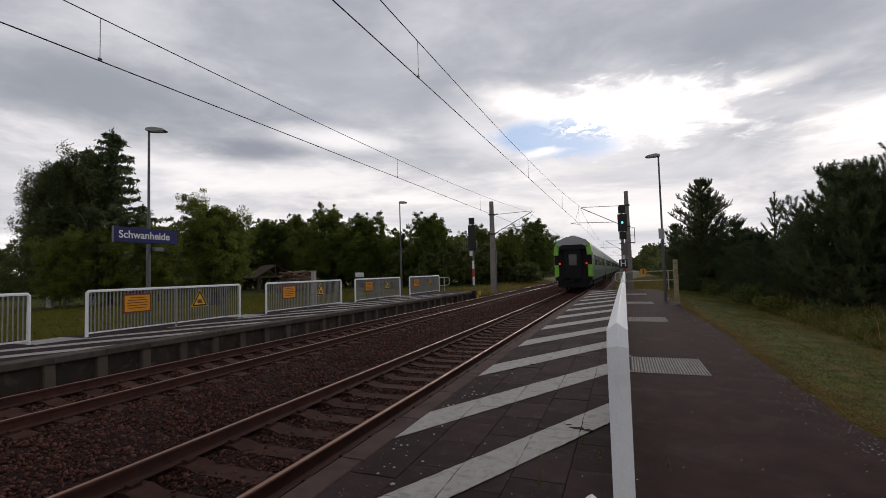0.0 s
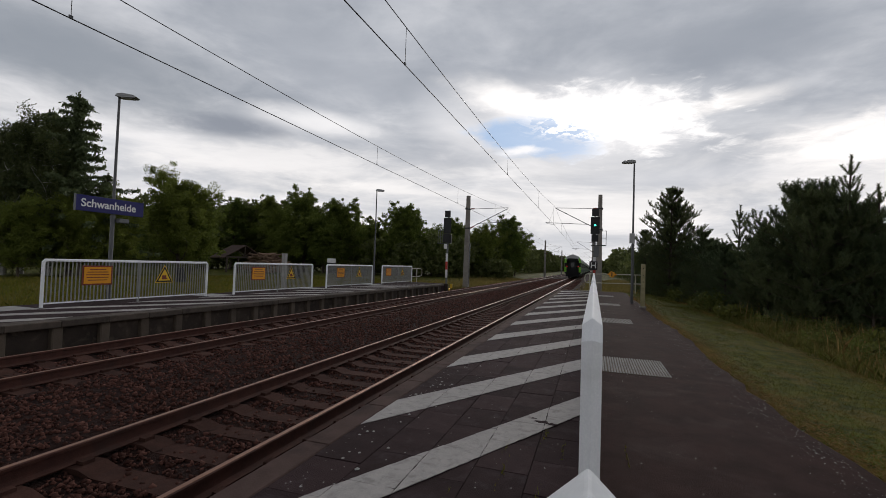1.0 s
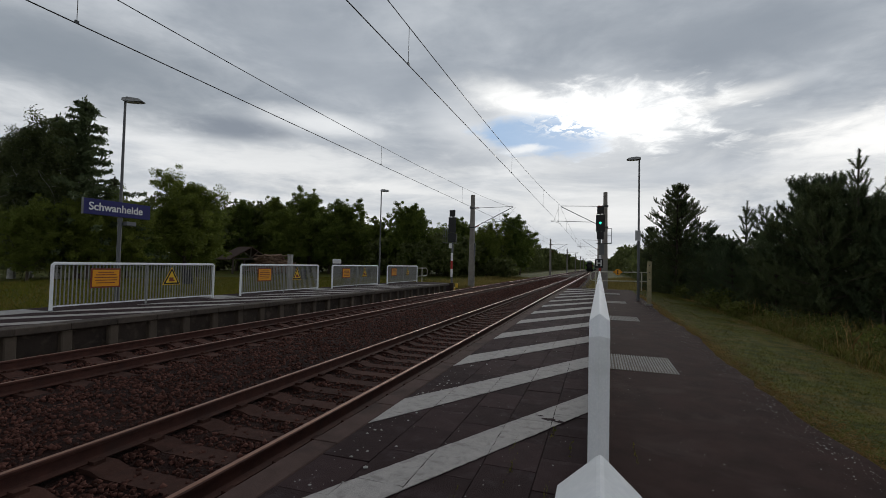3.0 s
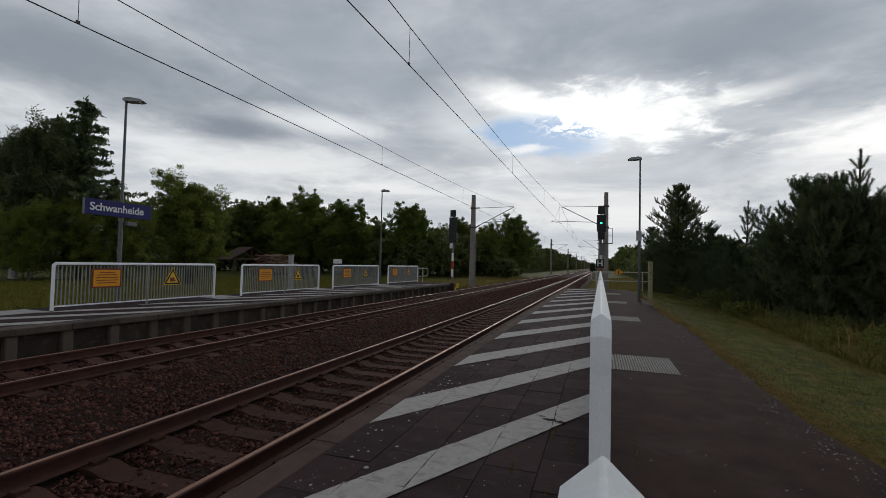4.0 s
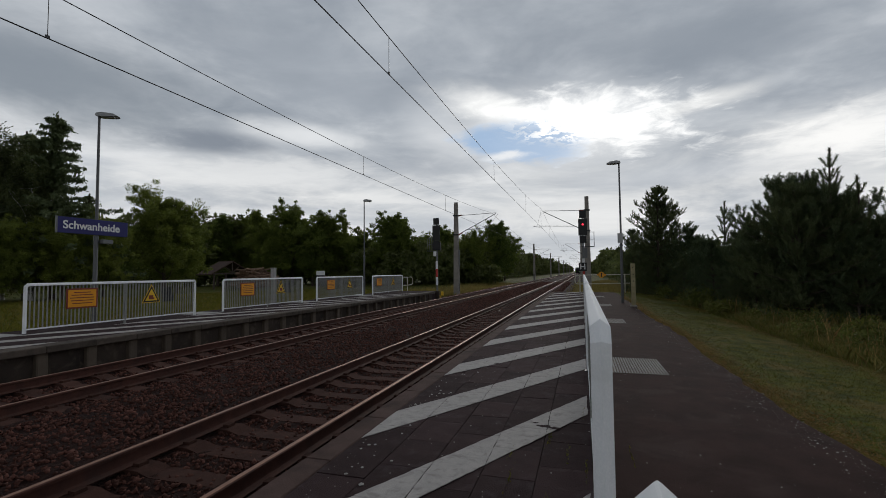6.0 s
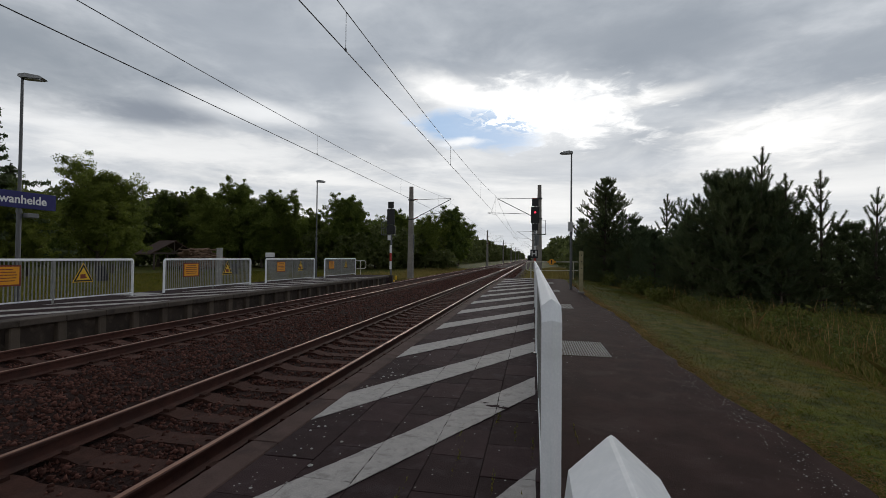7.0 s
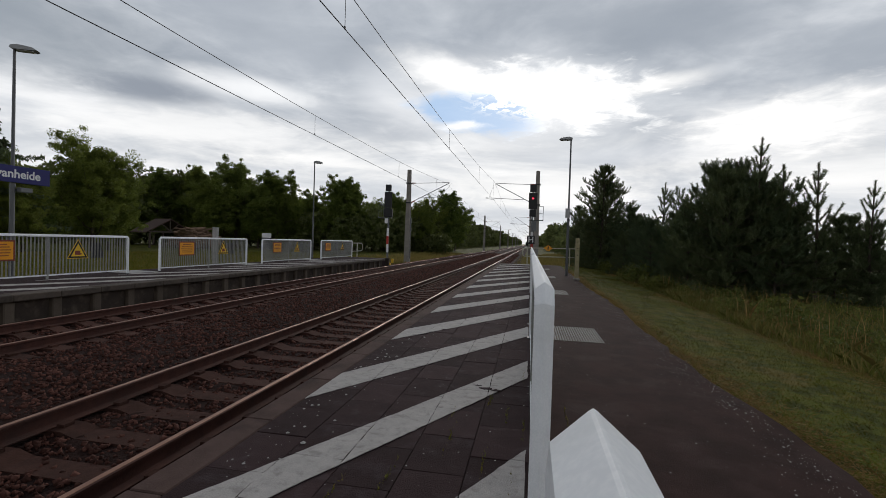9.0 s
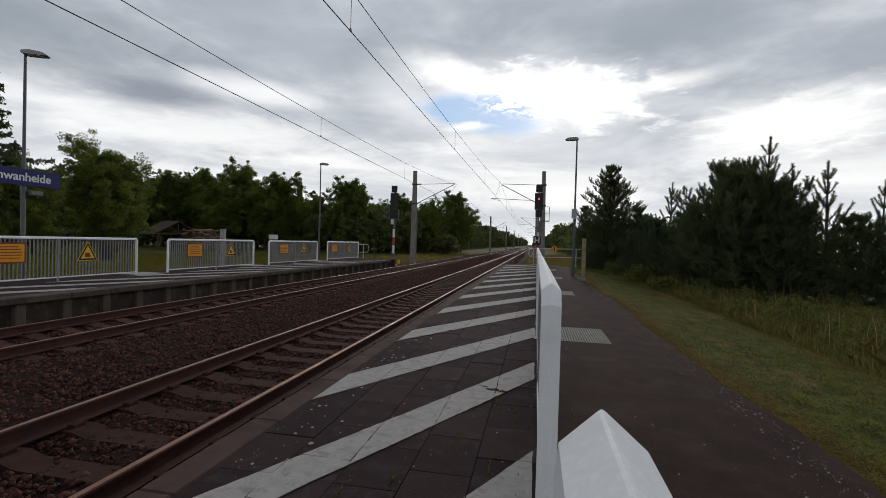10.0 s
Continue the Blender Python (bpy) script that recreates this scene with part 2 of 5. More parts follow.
BARRIER = surface("yellowed_white_paint", (0.42, 0.40, 0.32), (0.54, 0.52, 0.43), 5, 0.6, 0.2, 80, (0.30, 0.27, 0.18), 2.0)
SLATM = surface("grey_coated_slat", (0.1998, 0.1998, 0.1891), (0.2664, 0.2664, 0.2485), 5, 0.5, 0.1, 90, metal=0.1)
RAILSIDE = surface("rusty_rail_steel", (0.04749, 0.01633, 0.01108), (0.0836, 0.03117, 0.02136), 7, 0.8, 0.4, 90, (0.04749, 0.02227, 0.01741), 1.2, metal=0.1)
RAILTOP = surface("polished_rail_head", (0.2211, 0.108, 0.068), (0.3264, 0.172, 0.1122), 4, 0.42, 0.05, 90, (0.3159, 0.176, 0.1224), 0.7, metal=0.9)
SLEEPER = surface("sleeper_concrete", (0.0463, 0.02119, 0.01568), (0.08599, 0.04147, 0.03136), 6, 0.95, 0.7, 80, (0.0441, 0.02212, 0.01764), 2.4, per_object=0.3, spec=0.15)
BALLAST = surface("ballast_bed", (0.01908, 0.009025, 0.0075), (0.04028, 0.01995, 0.016), 14, 0.95, 1.0, 45, (0.0212, 0.0114, 0.01), 0.7, relief=0.04, spec=0.1)
STONE = surface("ballast_stone", (0.04452, 0.0171, 0.012), (0.09328, 0.04085, 0.031), 8, 0.95, 0.5, 60, per_island=0.7, spec=0.15)
GROUND = turf("meadow_ground", (0.098, 0.112, 0.013), (0.046, 0.056, 0.009), (0.165, 0.112, 0.040))
BARK = surface("bark", (0.045, 0.035, 0.027), (0.095, 0.075, 0.058), 9, 0.95, 0.8, 40, relief=0.02)
BIRCHBARK = surface("birch_bark", (0.30, 0.29, 0.27), (0.45, 0.44, 0.42), 5, 0.8, 0.4, 30, (0.05, 0.045, 0.04), 3.0)
TIMBER = surface("weathered_timber", (0.045, 0.034, 0.026), (0.085, 0.066, 0.052), 6, 0.9, 0.5, 50, (0.06, 0.045, 0.035), 1.5)
LOGM = surface("cut_logs", (0.13, 0.075, 0.050), (0.27, 0.18, 0.125), 5, 0.9, 0.4, 40, (0.10, 0.07, 0.05), 2.0, per_object=0.4)
ROOFM = surface("brown_roof", (0.042, 0.024, 0.018), (0.075, 0.045, 0.035), 5, 0.9, 0.5, 30)
LEAF = leafy("oak_leaves", (0.06079, 0.0978, 0.01982), (0.1718, 0.2141, 0.04361), 0.5)
LEAFLIGHT = leafy("light_leaves", (0.05428, 0.08956, 0.01764), (0.1424, 0.1831, 0.03664), 0.45)
LEAFBIRCH = leafy("birch_leaves", (0.048, 0.066, 0.024), (0.125, 0.145, 0.058), 0.5)
NEEDLE = leafy("pine_needles", (0.044, 0.074, 0.036), (0.118, 0.152, 0.074), 0.4)
WOODS = leafy("far_woods_leaves", (0.05862, 0.08342, 0.02732), (0.1325, 0.1519, 0.05262), 0.5)
GRASS = turf("short_grass", (0.132, 0.160, 0.012), (0.072, 0.090, 0.009), (0.235, 0.165, 0.055), 0.4)
HERB = leafy("tall_dry_grass", (0.100, 0.108, 0.026), (0.240, 0.195, 0.072), 0.5)
WEED = leafy("green_weeds", (0.060, 0.088, 0.016), (0.145, 0.155, 0.038), 0.45)
DRY = leafy("dead_grass", (0.208, 0.1196, 0.0442), (0.39, 0.2535, 0.104), 0.3)
BLACK = plain("matt_black_housing", (0.012, 0.012, 0.013), 0.6)
STEEL = plain("grey_steel", (0.16, 0.165, 0.17), 0.5, 0.4)
DARKSTEEL = plain("dark_steel", (0.055, 0.057, 0.06), 0.5, 0.4)
POLEM = plain("lamp_pole_grey", (0.105, 0.108, 0.112), 0.5, 0.3)
WIREM = plain("copper_wire", (0.035, 0.032, 0.03), 0.5, 0.5)
BLUE = plain("sign_blue", (0.009, 0.010, 0.120), 0.6)
SIGNWHITE = plain("sign_white", (0.78, 0.78, 0.78), 0.4)
ORANGE = plain("sign_orange", (0.80, 0.33, 0.004), 0.45)
YELLOW = plain("sign_yellow", (0.78, 0.48, 0.02), 0.45)
REDBROWN = plain("sign_red_edge", (0.20, 0.035, 0.02), 0.5)
RED = plain("signal_red_paint", (0.45, 0.03, 0.02), 0.5)
LAMPTOP = plain("lamp_head_grey", (0.30, 0.305, 0.31), 0.45, 0.2)
PALEPLATE = plain("pale_plate", (0.42, 0.42, 0.42), 0.5)
GLASSGREY = plain("lamp_glass", (0.55, 0.56, 0.57), 0.25)
OAKPOST = surface("mossy_concrete_post", (0.22, 0.19, 0.10), (0.32, 0.28, 0.17), 6, 0.9, 0.5, 60, (0.10, 0.11, 0.04), 2.0)
TILE = surface("pale_tactile_slab", (0.29, 0.28, 0.27), (0.39, 0.38, 0.36), 6, 0.85, 0.3, 90, (0.24, 0.22, 0.20), 3.0)
GREENLIVERY = plain("lime_green_livery", (0.20, 0.55, 0.03), 0.35)
GREYLIVERY = plain("pale_green_livery", (0.24, 0.28, 0.20), 0.35)
TEALLIVERY = plain("teal_livery", (0.06, 0.15, 0.15), 0.35)
COACHDARK = plain("coach_end_dark", (0.007, 0.0072, 0.008), 0.9)
COACHROOF = plain("coach_roof_grey", (0.40, 0.405, 0.41), 0.6)
WINDOWM = plain("coach_window", (0.02, 0.024, 0.028), 0.12)
GREENLAMP = plain("green_signal_light", (0.0, 0.3, 0.2), 0.3, 0, (0.05, 1.0, 0.62), 2.5)
REDLAMP = plain("red_signal_light", (0.4, 0.0, 0.0), 0.3, 0, (1.0, 0.03, 0.06), 2.2)
TAILLAMP = plain("red_tail_light", (0.4, 0.0, 0.0), 0.3, 0, (1.0, 0.03, 0.03), 0.5)


# ---- mesh helpers ----
def finish(name, bm, material, smooth=False):
    bmesh.ops.recalc_face_normals(bm, faces=bm.faces[:])
    me = bpy.data.meshes.new(name)
    bm.to_mesh(me)
    bm.free()
    me.materials.append(material)
    if smooth:
        me.shade_smooth()
    return me


def part(name, bm, material, parent=None, label="", m=None, smooth=False):
    me = bm if isinstance(bm, bpy.types.Mesh) else finish(name, bm, material, smooth)
    ob = new(name, me)
    if parent:
        ob.parent = parent
    if m is not None:
        ob.matrix_basis = m
    if label:
        ob["label"] = label
    return ob


def box(bm, x0, x1, y0, y1, z0, z1, bevel=0.0, m=None):
    r = bmesh.ops.create_cube(bm, size=1)
    vs = r["verts"]
    for v in vs:
        v.co = Vector(((x0 + x1) / 2 + v.co.x * (x1 - x0), (y0 + y1) / 2 + v.co.y * (y1 - y0), (z0 + z1) / 2 + v.co.z * (z1 - z0)))
    if bevel:
        es = list({e for v in vs for e in v.link_edges})
        out = bmesh.ops.bevel(bm, geom=es, offset=bevel, segments=1, affect="EDGES", profile=0.5)
        vs = out["verts"]
    if m is not None:
        bmesh.ops.transform(bm, matrix=m, verts=list(set(vs)))
    return bm


def boxm(*a, **kw):
    return box(bmesh.new(), *a, **kw)


def tube(bm, p, q, r0, r1=None, seg=8):
    p, q = Vector(p), Vector(q)
    d = q - p
    r1 = r0 if r1 is None else r1
    out = bmesh.ops.create_cone(bm, cap_ends=True, segments=seg, radius1=r0, radius2=r1, depth=d.length)
    m = Matrix.Translation((p + q) / 2) @ d.to_track_quat("Z", "Y").to_matrix().to_4x4()
    bmesh.ops.transform(bm, matrix=m, verts=out["verts"])
    return bm


def tubem(p, q, r0, r1=None, seg=8):
    return tube(bmesh.new(), p, q, r0, r1, seg)


def sweep(bm, path, r, seg=6):
    """One round tube along a bent path."""
    path = [Vector(p) for p in path]
    last = side = None
    for i, p in enumerate(path):
        d = (path[min(i + 1, len(path) - 1)] - path[max(i - 1, 0)]).normalized()
        side = d.orthogonal().normalized() if side is None else (side - d * side.dot(d)).normalized()
        over = d.cross(side)
        ring = [bm.verts.new(p + (side * math.cos(k * 2 * math.pi / seg) + over * math.sin(k * 2 * math.pi / seg)) * r) for k in range(seg)]
        if last:
            for k in range(seg):
                bm.faces.new((last[k], last[(k + 1) % seg], ring[(k + 1) % seg], ring[k]))
        else:
            bm.faces.new(ring[::-1])
        last = ring
    bm.faces.new(last)
    return bm


def extrude_profile(bm, pts, frames, closed=True):
    """Skins a 2D outline along a list of 4x4 frames (outline in each frame's xz plane)."""
    rings = [[bm.verts.new(f @ Vector((x, 0, z))) for x, z in pts] for f in frames]
    n = len(pts)
    for a, b in zip(rings, rings[1:]):
        for i in range(n):
            bm.faces.new((a[i], a[(i + 1) % n], b[(i + 1) % n], b[i]))
    if closed:
        bm.faces.new(rings[0])
        bm.faces.new(rings[-1][::-1])
    return bm


def np_mesh(name, verts, faces, material):
    me = bpy.data.meshes.new(name)
    n, k = faces.shape
    me.vertices.add(len(verts))
    me.vertices.foreach_set("co", np.ascontiguousarray(verts, dtype=np.float32).ravel())
    me.loops.add(n * k)
    me.loops.foreach_set("vertex_index", np.ascontiguousarray(faces, dtype=np.int32).ravel())
    me.polygons.add(n)
    me.polygons.foreach_set("loop_start", np.arange(0, n * k, k, dtype=np.int32))
    me.update(calc_edges=True)
    me.validate()
    me.materials.append(material)
    return me


def thing(name, label, category, group="", at=(0, 0, 0), kind=""):
    ob = new(name)
    ob.location = at
    ob.empty_display_size = 0.2
    return tagged(ob, label, category, group, kind)


def leaf_cloud(centres, size, rng, stretch=1.4, droop=0.0):
    n = len(centres)
    a = rng.normal(size=(n, 3))
    a[:, 2] -= droop
    a /= np.linalg.norm(a, axis=1)[:, None]
    b = np.cross(a, rng.normal(size=(n, 3)))
    b /= np.linalg.norm(b, axis=1)[:, None] + 1e-9
    s = size * rng.uniform(0.6, 1.4, (n, 1))
    a, b = a * s * stretch, b * s
    v = np.stack([centres - a, centres - 0.1 * a + b * 0.55, centres + a, centres - 0.1 * a - b * 0.55], 1).reshape(-1, 3)
    return v, np.arange(4 * n).reshape(n, 4)


# ---- ground, ballast and platforms ----
HEAD = -0.37          # rail head
FAR_X = -4.57         # middle of the far track
EDGE_X, FAR_EDGE_X = 1.66, -6.23
PAVE_X = 1.828         # where the paving slabs begin
END_Y, FAR_END_Y = 30.6, 31.6


def step(v, a, b):
    t = min(1.0, max(0.0, (v - a) / (b - a)))
    return t * t * (3 - 2 * t)


def ground_height(x, y):
    """Platform-level verge beside the platforms, falling to track level past their ends."""
    if x > 0:
        near = -0.03 - 0.16 * step(x, 5.6, 9.0)
        past = -0.85 + 0.55 * step(x, 3.0, 7.5)
        if x < 5.3:
            near = -0.9
        h = near + (past - near) * step(y, 31.0, 37.0)
    else:
        near = -0.25 - 0.2 * step(-x, 11.0, 20.0) if x < -9.7 else -0.9
        past = -0.85 + 0.25 * step(-x, 8.5, 12.0)
        h = near + (past - near) * step(y, 32.0, 38.0)
    bumps = 0.05 * noise.noise((x * 0.35, y * 0.35, 3)) if abs(x) > 6.5 and abs(x) < 200 and abs(y) < 400 else 0
    return h + bumps


def make_ground():
    xs = [-3000, -1200, -500, -200, -120, -80, -60, -45, -35, -28, -22, -18, -15, -13, -11.5, -10.5, -9.85, -9.6, -8.4, -7.4, -6.5, 0, 1.9, 3.2, 4.4, 5.2, 5.42, 5.8, 6.3,
          6.8, 7.3, 7.9, 8.6, 9.4, 10.4, 11.6, 13, 15, 18, 22, 28, 36, 50, 80, 120, 200, 500, 1200, 3000]
    ys = [-3000, -600, -150, -50, -20] + [-10 + 2 * i for i in range(40)] + [72, 80, 90, 105, 130, 170, 230, 320, 500, 900, 1600, 3000]
    bm = bmesh.new()
    grid = [[bm.verts.new((x, y, ground_height(x, y))) for x in xs] for y in ys]
    for a, b in zip(grid, grid[1:]):
        for i in range(len(xs) - 1):
            bm.faces.new((a[i], a[i + 1], b[i + 1], b[i]))
    ob = part("ground", bm, GROUND, smooth=True)
    tagged(ob, "meadow and verge ground with dry patchy grass", "ground", kind="structure")


def make_ballast():
    prof = [(-7.35, -0.86), (-6.75, -0.60), (-5.9, -0.57), (-5.35, -0.575), (-4.57, -0.59), (-3.8, -0.575), (-3.3, -0.53), (-2.3, -0.50), (-1.3, -0.53),
            (-0.75, -0.575), (0, -0.59), (0.75, -0.575), (1.3, -0.55), (2.0, -0.60), (2.6, -0.86)]
    ys = [-12 + 0.25 * i for i in range(160)] + [28 + 4 * i for i in range(30)] + [150, 200, 300, 500, 900, 1500]
    rng = random.Random(4)
    bm = bmesh.new()
    rows = []
    for y in ys:
        row = []
        for (x0, z0), (x1, z1) in zip(prof, prof[1:]):
            n = max(1, int((x1 - x0) / 0.25))
            for i in range(n):
                x = x0 + (x1 - x0) * i / n
                row.append(bm.verts.new((x, y, z0 + (z1 - z0) * i / n + rng.uniform(-0.012, 0.012))))
        row.append(bm.verts.new((*((prof[-1][0], y)), prof[-1][1])))
        rows.append(row)
    for a, b in zip(rows, rows[1:]):
        for i in range(len(a) - 1):
            bm.faces.new((a[i], a[i + 1], b[i + 1], b[i]))
    bed = part("ballast_bed", bm, BALLAST)
    tagged(bed, "brown railway ballast bed under both tracks", "ballast", kind="structure")
    # loose stones on the bed
    rs = np.random.default_rng(11)
    base = np.array([[1, 0, 0], [-1, 0, 0], [0, 1, 0], [0, -1, 0], [0, 0, 1], [0, 0, -1]], float)
    tris = np.array([[0, 2, 4], [2, 1, 4], [1, 3, 4], [3, 0, 4], [2, 0, 5], [1, 2, 5], [3, 1, 5], [0, 3, 5]])
    n = 80000
    x = rs.uniform(-6.9, 1.75, n)
    y = np.where(rs.uniform(size=n) < 0.9, 1.0 + 80.0 * rs.uniform(0, 1, n) ** 2.3, rs.uniform(-7.0, 1.0, n))
    z = np.interp(x, [p[0] for p in prof], [p[1] for p in prof])
    keep = np.ones(n, bool)
    for tx in (0, FAR_X):
        on_sleeper = (np.abs(x - tx) < 1.28) & ((np.abs(x - tx) > 0.36) | (rs.uniform(size=n) < 0.75)) & (np.abs(((y + 0.3) % 0.6) - 0.3) < 0.14)
        keep &= ~on_sleeper
        keep &= ~((np.abs(np.abs(x - tx) - 0.75) < 0.09))
    x, y, z = x[keep], y[keep], z[keep]
    n = len(x)
    s = rs.uniform(0.014, 0.032, (n, 1, 1)) * (1 + 0.02 * np.maximum(y, 0))[:, None, None] * rs.uniform(0.7, 1.3, (n, 1, 3))
    q = rs.normal(size=(n, 4))
    q /= np.linalg.norm(q, axis=1)[:, None]
    w, a, b, c = q.T
    R = np.stack([1 - 2 * (b * b + c * c), 2 * (a * b - c * w), 2 * (a * c + b * w), 2 * (a * b + c * w), 1 - 2 * (a * a + c * c), 2 * (b * c - a * w),
                  2 * (a * c - b * w), 2 * (b * c + a * w), 1 - 2 * (a * a + b * b)], 1).reshape(n, 3, 3)
    jig = base[None] * (1 + rs.uniform(-0.35, 0.35, (n, 6, 1)))
    v = np.einsum("nij,nkj->nki", R, jig * s) + np.stack([x, y, z + 0.006], 1)[:, None]
    f = (tris[None] + 6 * np.arange(n)[:, None, None]).reshape(-1, 3)
    ob = new("ballast_stones", np_mesh("ballast_stones", v.reshape(-1, 3), f, STONE))
    tagged(ob, "loose angular brown ballast stones between the rails", "ballast", kind="stuff")


def rail_profile():
    half = [(0.0, 0.0), (0.068, 0.0), (0.070, 0.010), (0.012, 0.028), (0.009, 0.040), (0.009, 0.118), (0.034, 0.130), (0.036, 0.153), (0.028, 0.160)]
    return half[1:] + [(-x, z) for x, z in reversed(half[1:])]


def make_track(x, name, label):
    track = thing(name, label, "railway track", "running tracks", (x, 0, 0), "structure")
    base = HEAD - 0.16
    for side in (-0.7525, 0.7525):
        bm = extrude_profile(bmesh.new(), rail_profile(), [pose(side, y, base) for y in (-14, 40, 200, 1500)])
        rail = part("rail", bm, RAILSIDE, track, "rust-brown steel rail")
        hm = bmesh.new()
        extrude_profile(hm, [(-0.024, 0), (0.024, 0), (0.020, 0.003), (-0.020, 0.003)], [pose(side, y, HEAD - 0.0005) for y in (-14, 40, 200, 1500)])
        part("running_surface", hm, RAILTOP, rail, "bright worn rail head")
    prof = [(-1.30, -0.02), (-1.27, 0.0), (-0.98, 0.012), (-0.55, 0.012), (-0.40, -0.03), (0.40, -0.03), (0.55, 0.012), (0.98, 0.012), (1.27, 0.0), (1.30, -0.02), (1.30, -0.12), (-1.30, -0.12)]
    bm = extrude_profile(bmesh.new(), prof, [pose(0, -0.13, 0), pose(0, 0.13, 0)])
    for s in (-0.7525, 0.7525):
        for e in (-1, 1):
            box(bm, s + e * 0.11 - 0.04, s + e * 0.11 + 0.04, -0.055, 0.055, 0.0, 0.045)
    me = finish("sleeper", bm, SLEEPER)
    for i in range(190):
        part("sleeper", me, None, track, m=pose(0, -6.0 + 0.6 * i, base - 0.014))
    far = bmesh.new()
    for i in range(200):
        box(far, -1.3, 1.3, 108 + 0.6 * i - 0.13, 108 + 0.6 * i + 0.13, base - 0.1, base - 0.006)
    ob = part("far_sleepers", far, SLEEPER, track)
    ob["kind"] = "stuff"


def make_platform():
    p = thing("platform", "dark paved station platform with asphalt walkway", "platform", kind="structure")
    # body below the surface
    part("platform_body", boxm(EDGE_X + 0.12, 5.40, -14, END_Y, -0.9, -0.062), WALLC, p)
    bm = bmesh.new()
    for i in range(45):
        box(bm, EDGE_X - 0.045, PAVE_X - 0.006, -14 + i, -14 + i + 0.992 if -14 + i + 1 < END_Y else END_Y, -0.16, 0.0, 0.008)
    part("edge_stone", bm, KERB, p, "brownish concrete edge kerb")
    # asphalt walkway with a slightly ragged edge
    rng = random.Random(8)
    bm = bmesh.new()
    ys = [-14 + 0.35 * i for i in range(int((END_Y + 14) / 0.35) + 1)]
    left = [bm.verts.new((3.626, y, -0.001)) for y in ys]
    mid = [bm.verts.new((4.6, y, 0.004)) for y in ys]
    right = [bm.verts.new((5.46 + rng.uniform(-0.05, 0.05) + 0.05 * math.sin(y * 0.7), y, -0.012)) for y in ys]
    low = [bm.verts.new((v.co.x + 0.03, v.co.y, -0.2)) for v in right]
    for a, b in ((left, mid), (mid, right), (right, low)):
        for i in range(len(ys) - 1):
            bm.faces.new((a[i], b[i], b[i + 1], a[i + 1]))
    part("asphalt_walkway", bm, ASPHALT, p, "worn dark asphalt walkway")
    # paving slabs: long side along the platform, laid in half bond
    w, l, x0 = 0.36, 0.50, PAVE_X
    me = finish("paver", boxm(0, w - 0.004, 0, l - 0.004, -0.06, 0.0, 0.003), PAVER)
    n = 0
    for c in range(5):
        y = -1.2 + (0.25 if c % 2 else 0)
        while y < 28:
            if n < 298:
                ob = part("paver", me, None, p, m=pose(x0 + c * w, y, rng.uniform(-0.003, 0.001), rng.uniform(-0.25, 0.25), rng.uniform(-0.25, 0.25), 0))
                n += 1
            y += l
    bm = bmesh.new()
    for c in range(5):
        y = -1.2 + (0.25 if c % 2 else 0)
        box(bm, x0 + c * w, x0 + (c + 1) * w - 0.006, -14, y - 0.006, -0.06, -0.001)
        box(bm, x0 + c * w, x0 + (c + 1) * w - 0.006, y + l * math.ceil((28 - y) / l), END_Y, -0.06, -0.001)
    rest = part("outer_pavers", bm, PAVER, p)
    rest["kind"] = "stuff"
    part("end_wall", boxm(EDGE_X, 5.4, END_Y, END_Y + 0.2, -0.9, 0.0, 0.01), WALLC, p)


def clip(poly, a, b, c):
    """Keeps the part of a polygon where a x + b y >= c."""
    out = []
    for p, q in zip(poly, poly[1:] + poly[:1]):
        dp, dq = a * p[0] + b * p[1] - c, a * q[0] + b * q[1] - c
        if dp >= 0:
            out.append(p)
        if (dp >= 0) != (dq >= 0):
            t = dp / (dp - dq)
            out.append((p[0] + (q[0] - p[0]) * t, p[1] + (q[1] - p[1]) * t))
    return out


def hatching(name, x0, x1, starts, z, label, slab_w, slab_l, origin):
    """Diagonal painted bands: a thin film on each paving slab, open at the joints, with slightly worn edges."""
    rng = random.Random(21)
    for y0, slope, wide in starts:
        bm = bmesh.new()
        band = [(x0, y0), (x1, y0 + slope * (x1 - x0)), (x1, y0 + slope * (x1 - x0) + wide), (x0, y0 + wide)]
        cols = int((x1 - origin[0]) / slab_w) + 1
        for c in range(max(0, int((x0 - origin[0]) / slab_w)), cols):
            xa = origin[0] + c * slab_w
            strip = clip(clip(band, 1, 0, xa + 0.001), -1, 0, -(xa + slab_w - 0.004))
            if len(strip) < 3:
                continue
            off = origin[1] + (slab_l / 2 if c % 2 else 0)
            k = math.floor((min(p[1] for p in strip) - off) / slab_l)
            while off + k * slab_l < max(p[1] for p in strip):
                ya = off + k * slab_l
                piece = clip(clip(strip, 0, 1, ya + 0.001), 0, -1, -(ya + slab_l - 0.004))
                k += 1
                if len(piece) < 3:
                    continue
                dz = rng.uniform(0, 0.0015)
                pts = []
                for p, q in zip(piece, piece[1:] + piece[:1]):
                    n = max(1, int(math.hypot(q[0] - p[0], q[1] - p[1]) / 0.06))
                    for i in range(n):
                        pts.append((p[0] + (q[0] - p[0]) * i / n + rng.uniform(-0.004, 0.004), p[1] + (q[1] - p[1]) * i / n + rng.uniform(-0.004, 0.004)))
                top = [bm.verts.new((x, y, z + dz)) for x, y in pts]
                low = [bm.verts.new((x, y, z - 0.003)) for x, y in pts]
                bm.faces.new(top)
                for i in range(len(pts)):
                    bm.faces.new((top[i], low[i], low[(i + 1) % len(pts)], top[(i + 1) % len(pts)]))
        tagged(part(name, bm, PAINT), label, "road marking", "platform hatching", "structure")


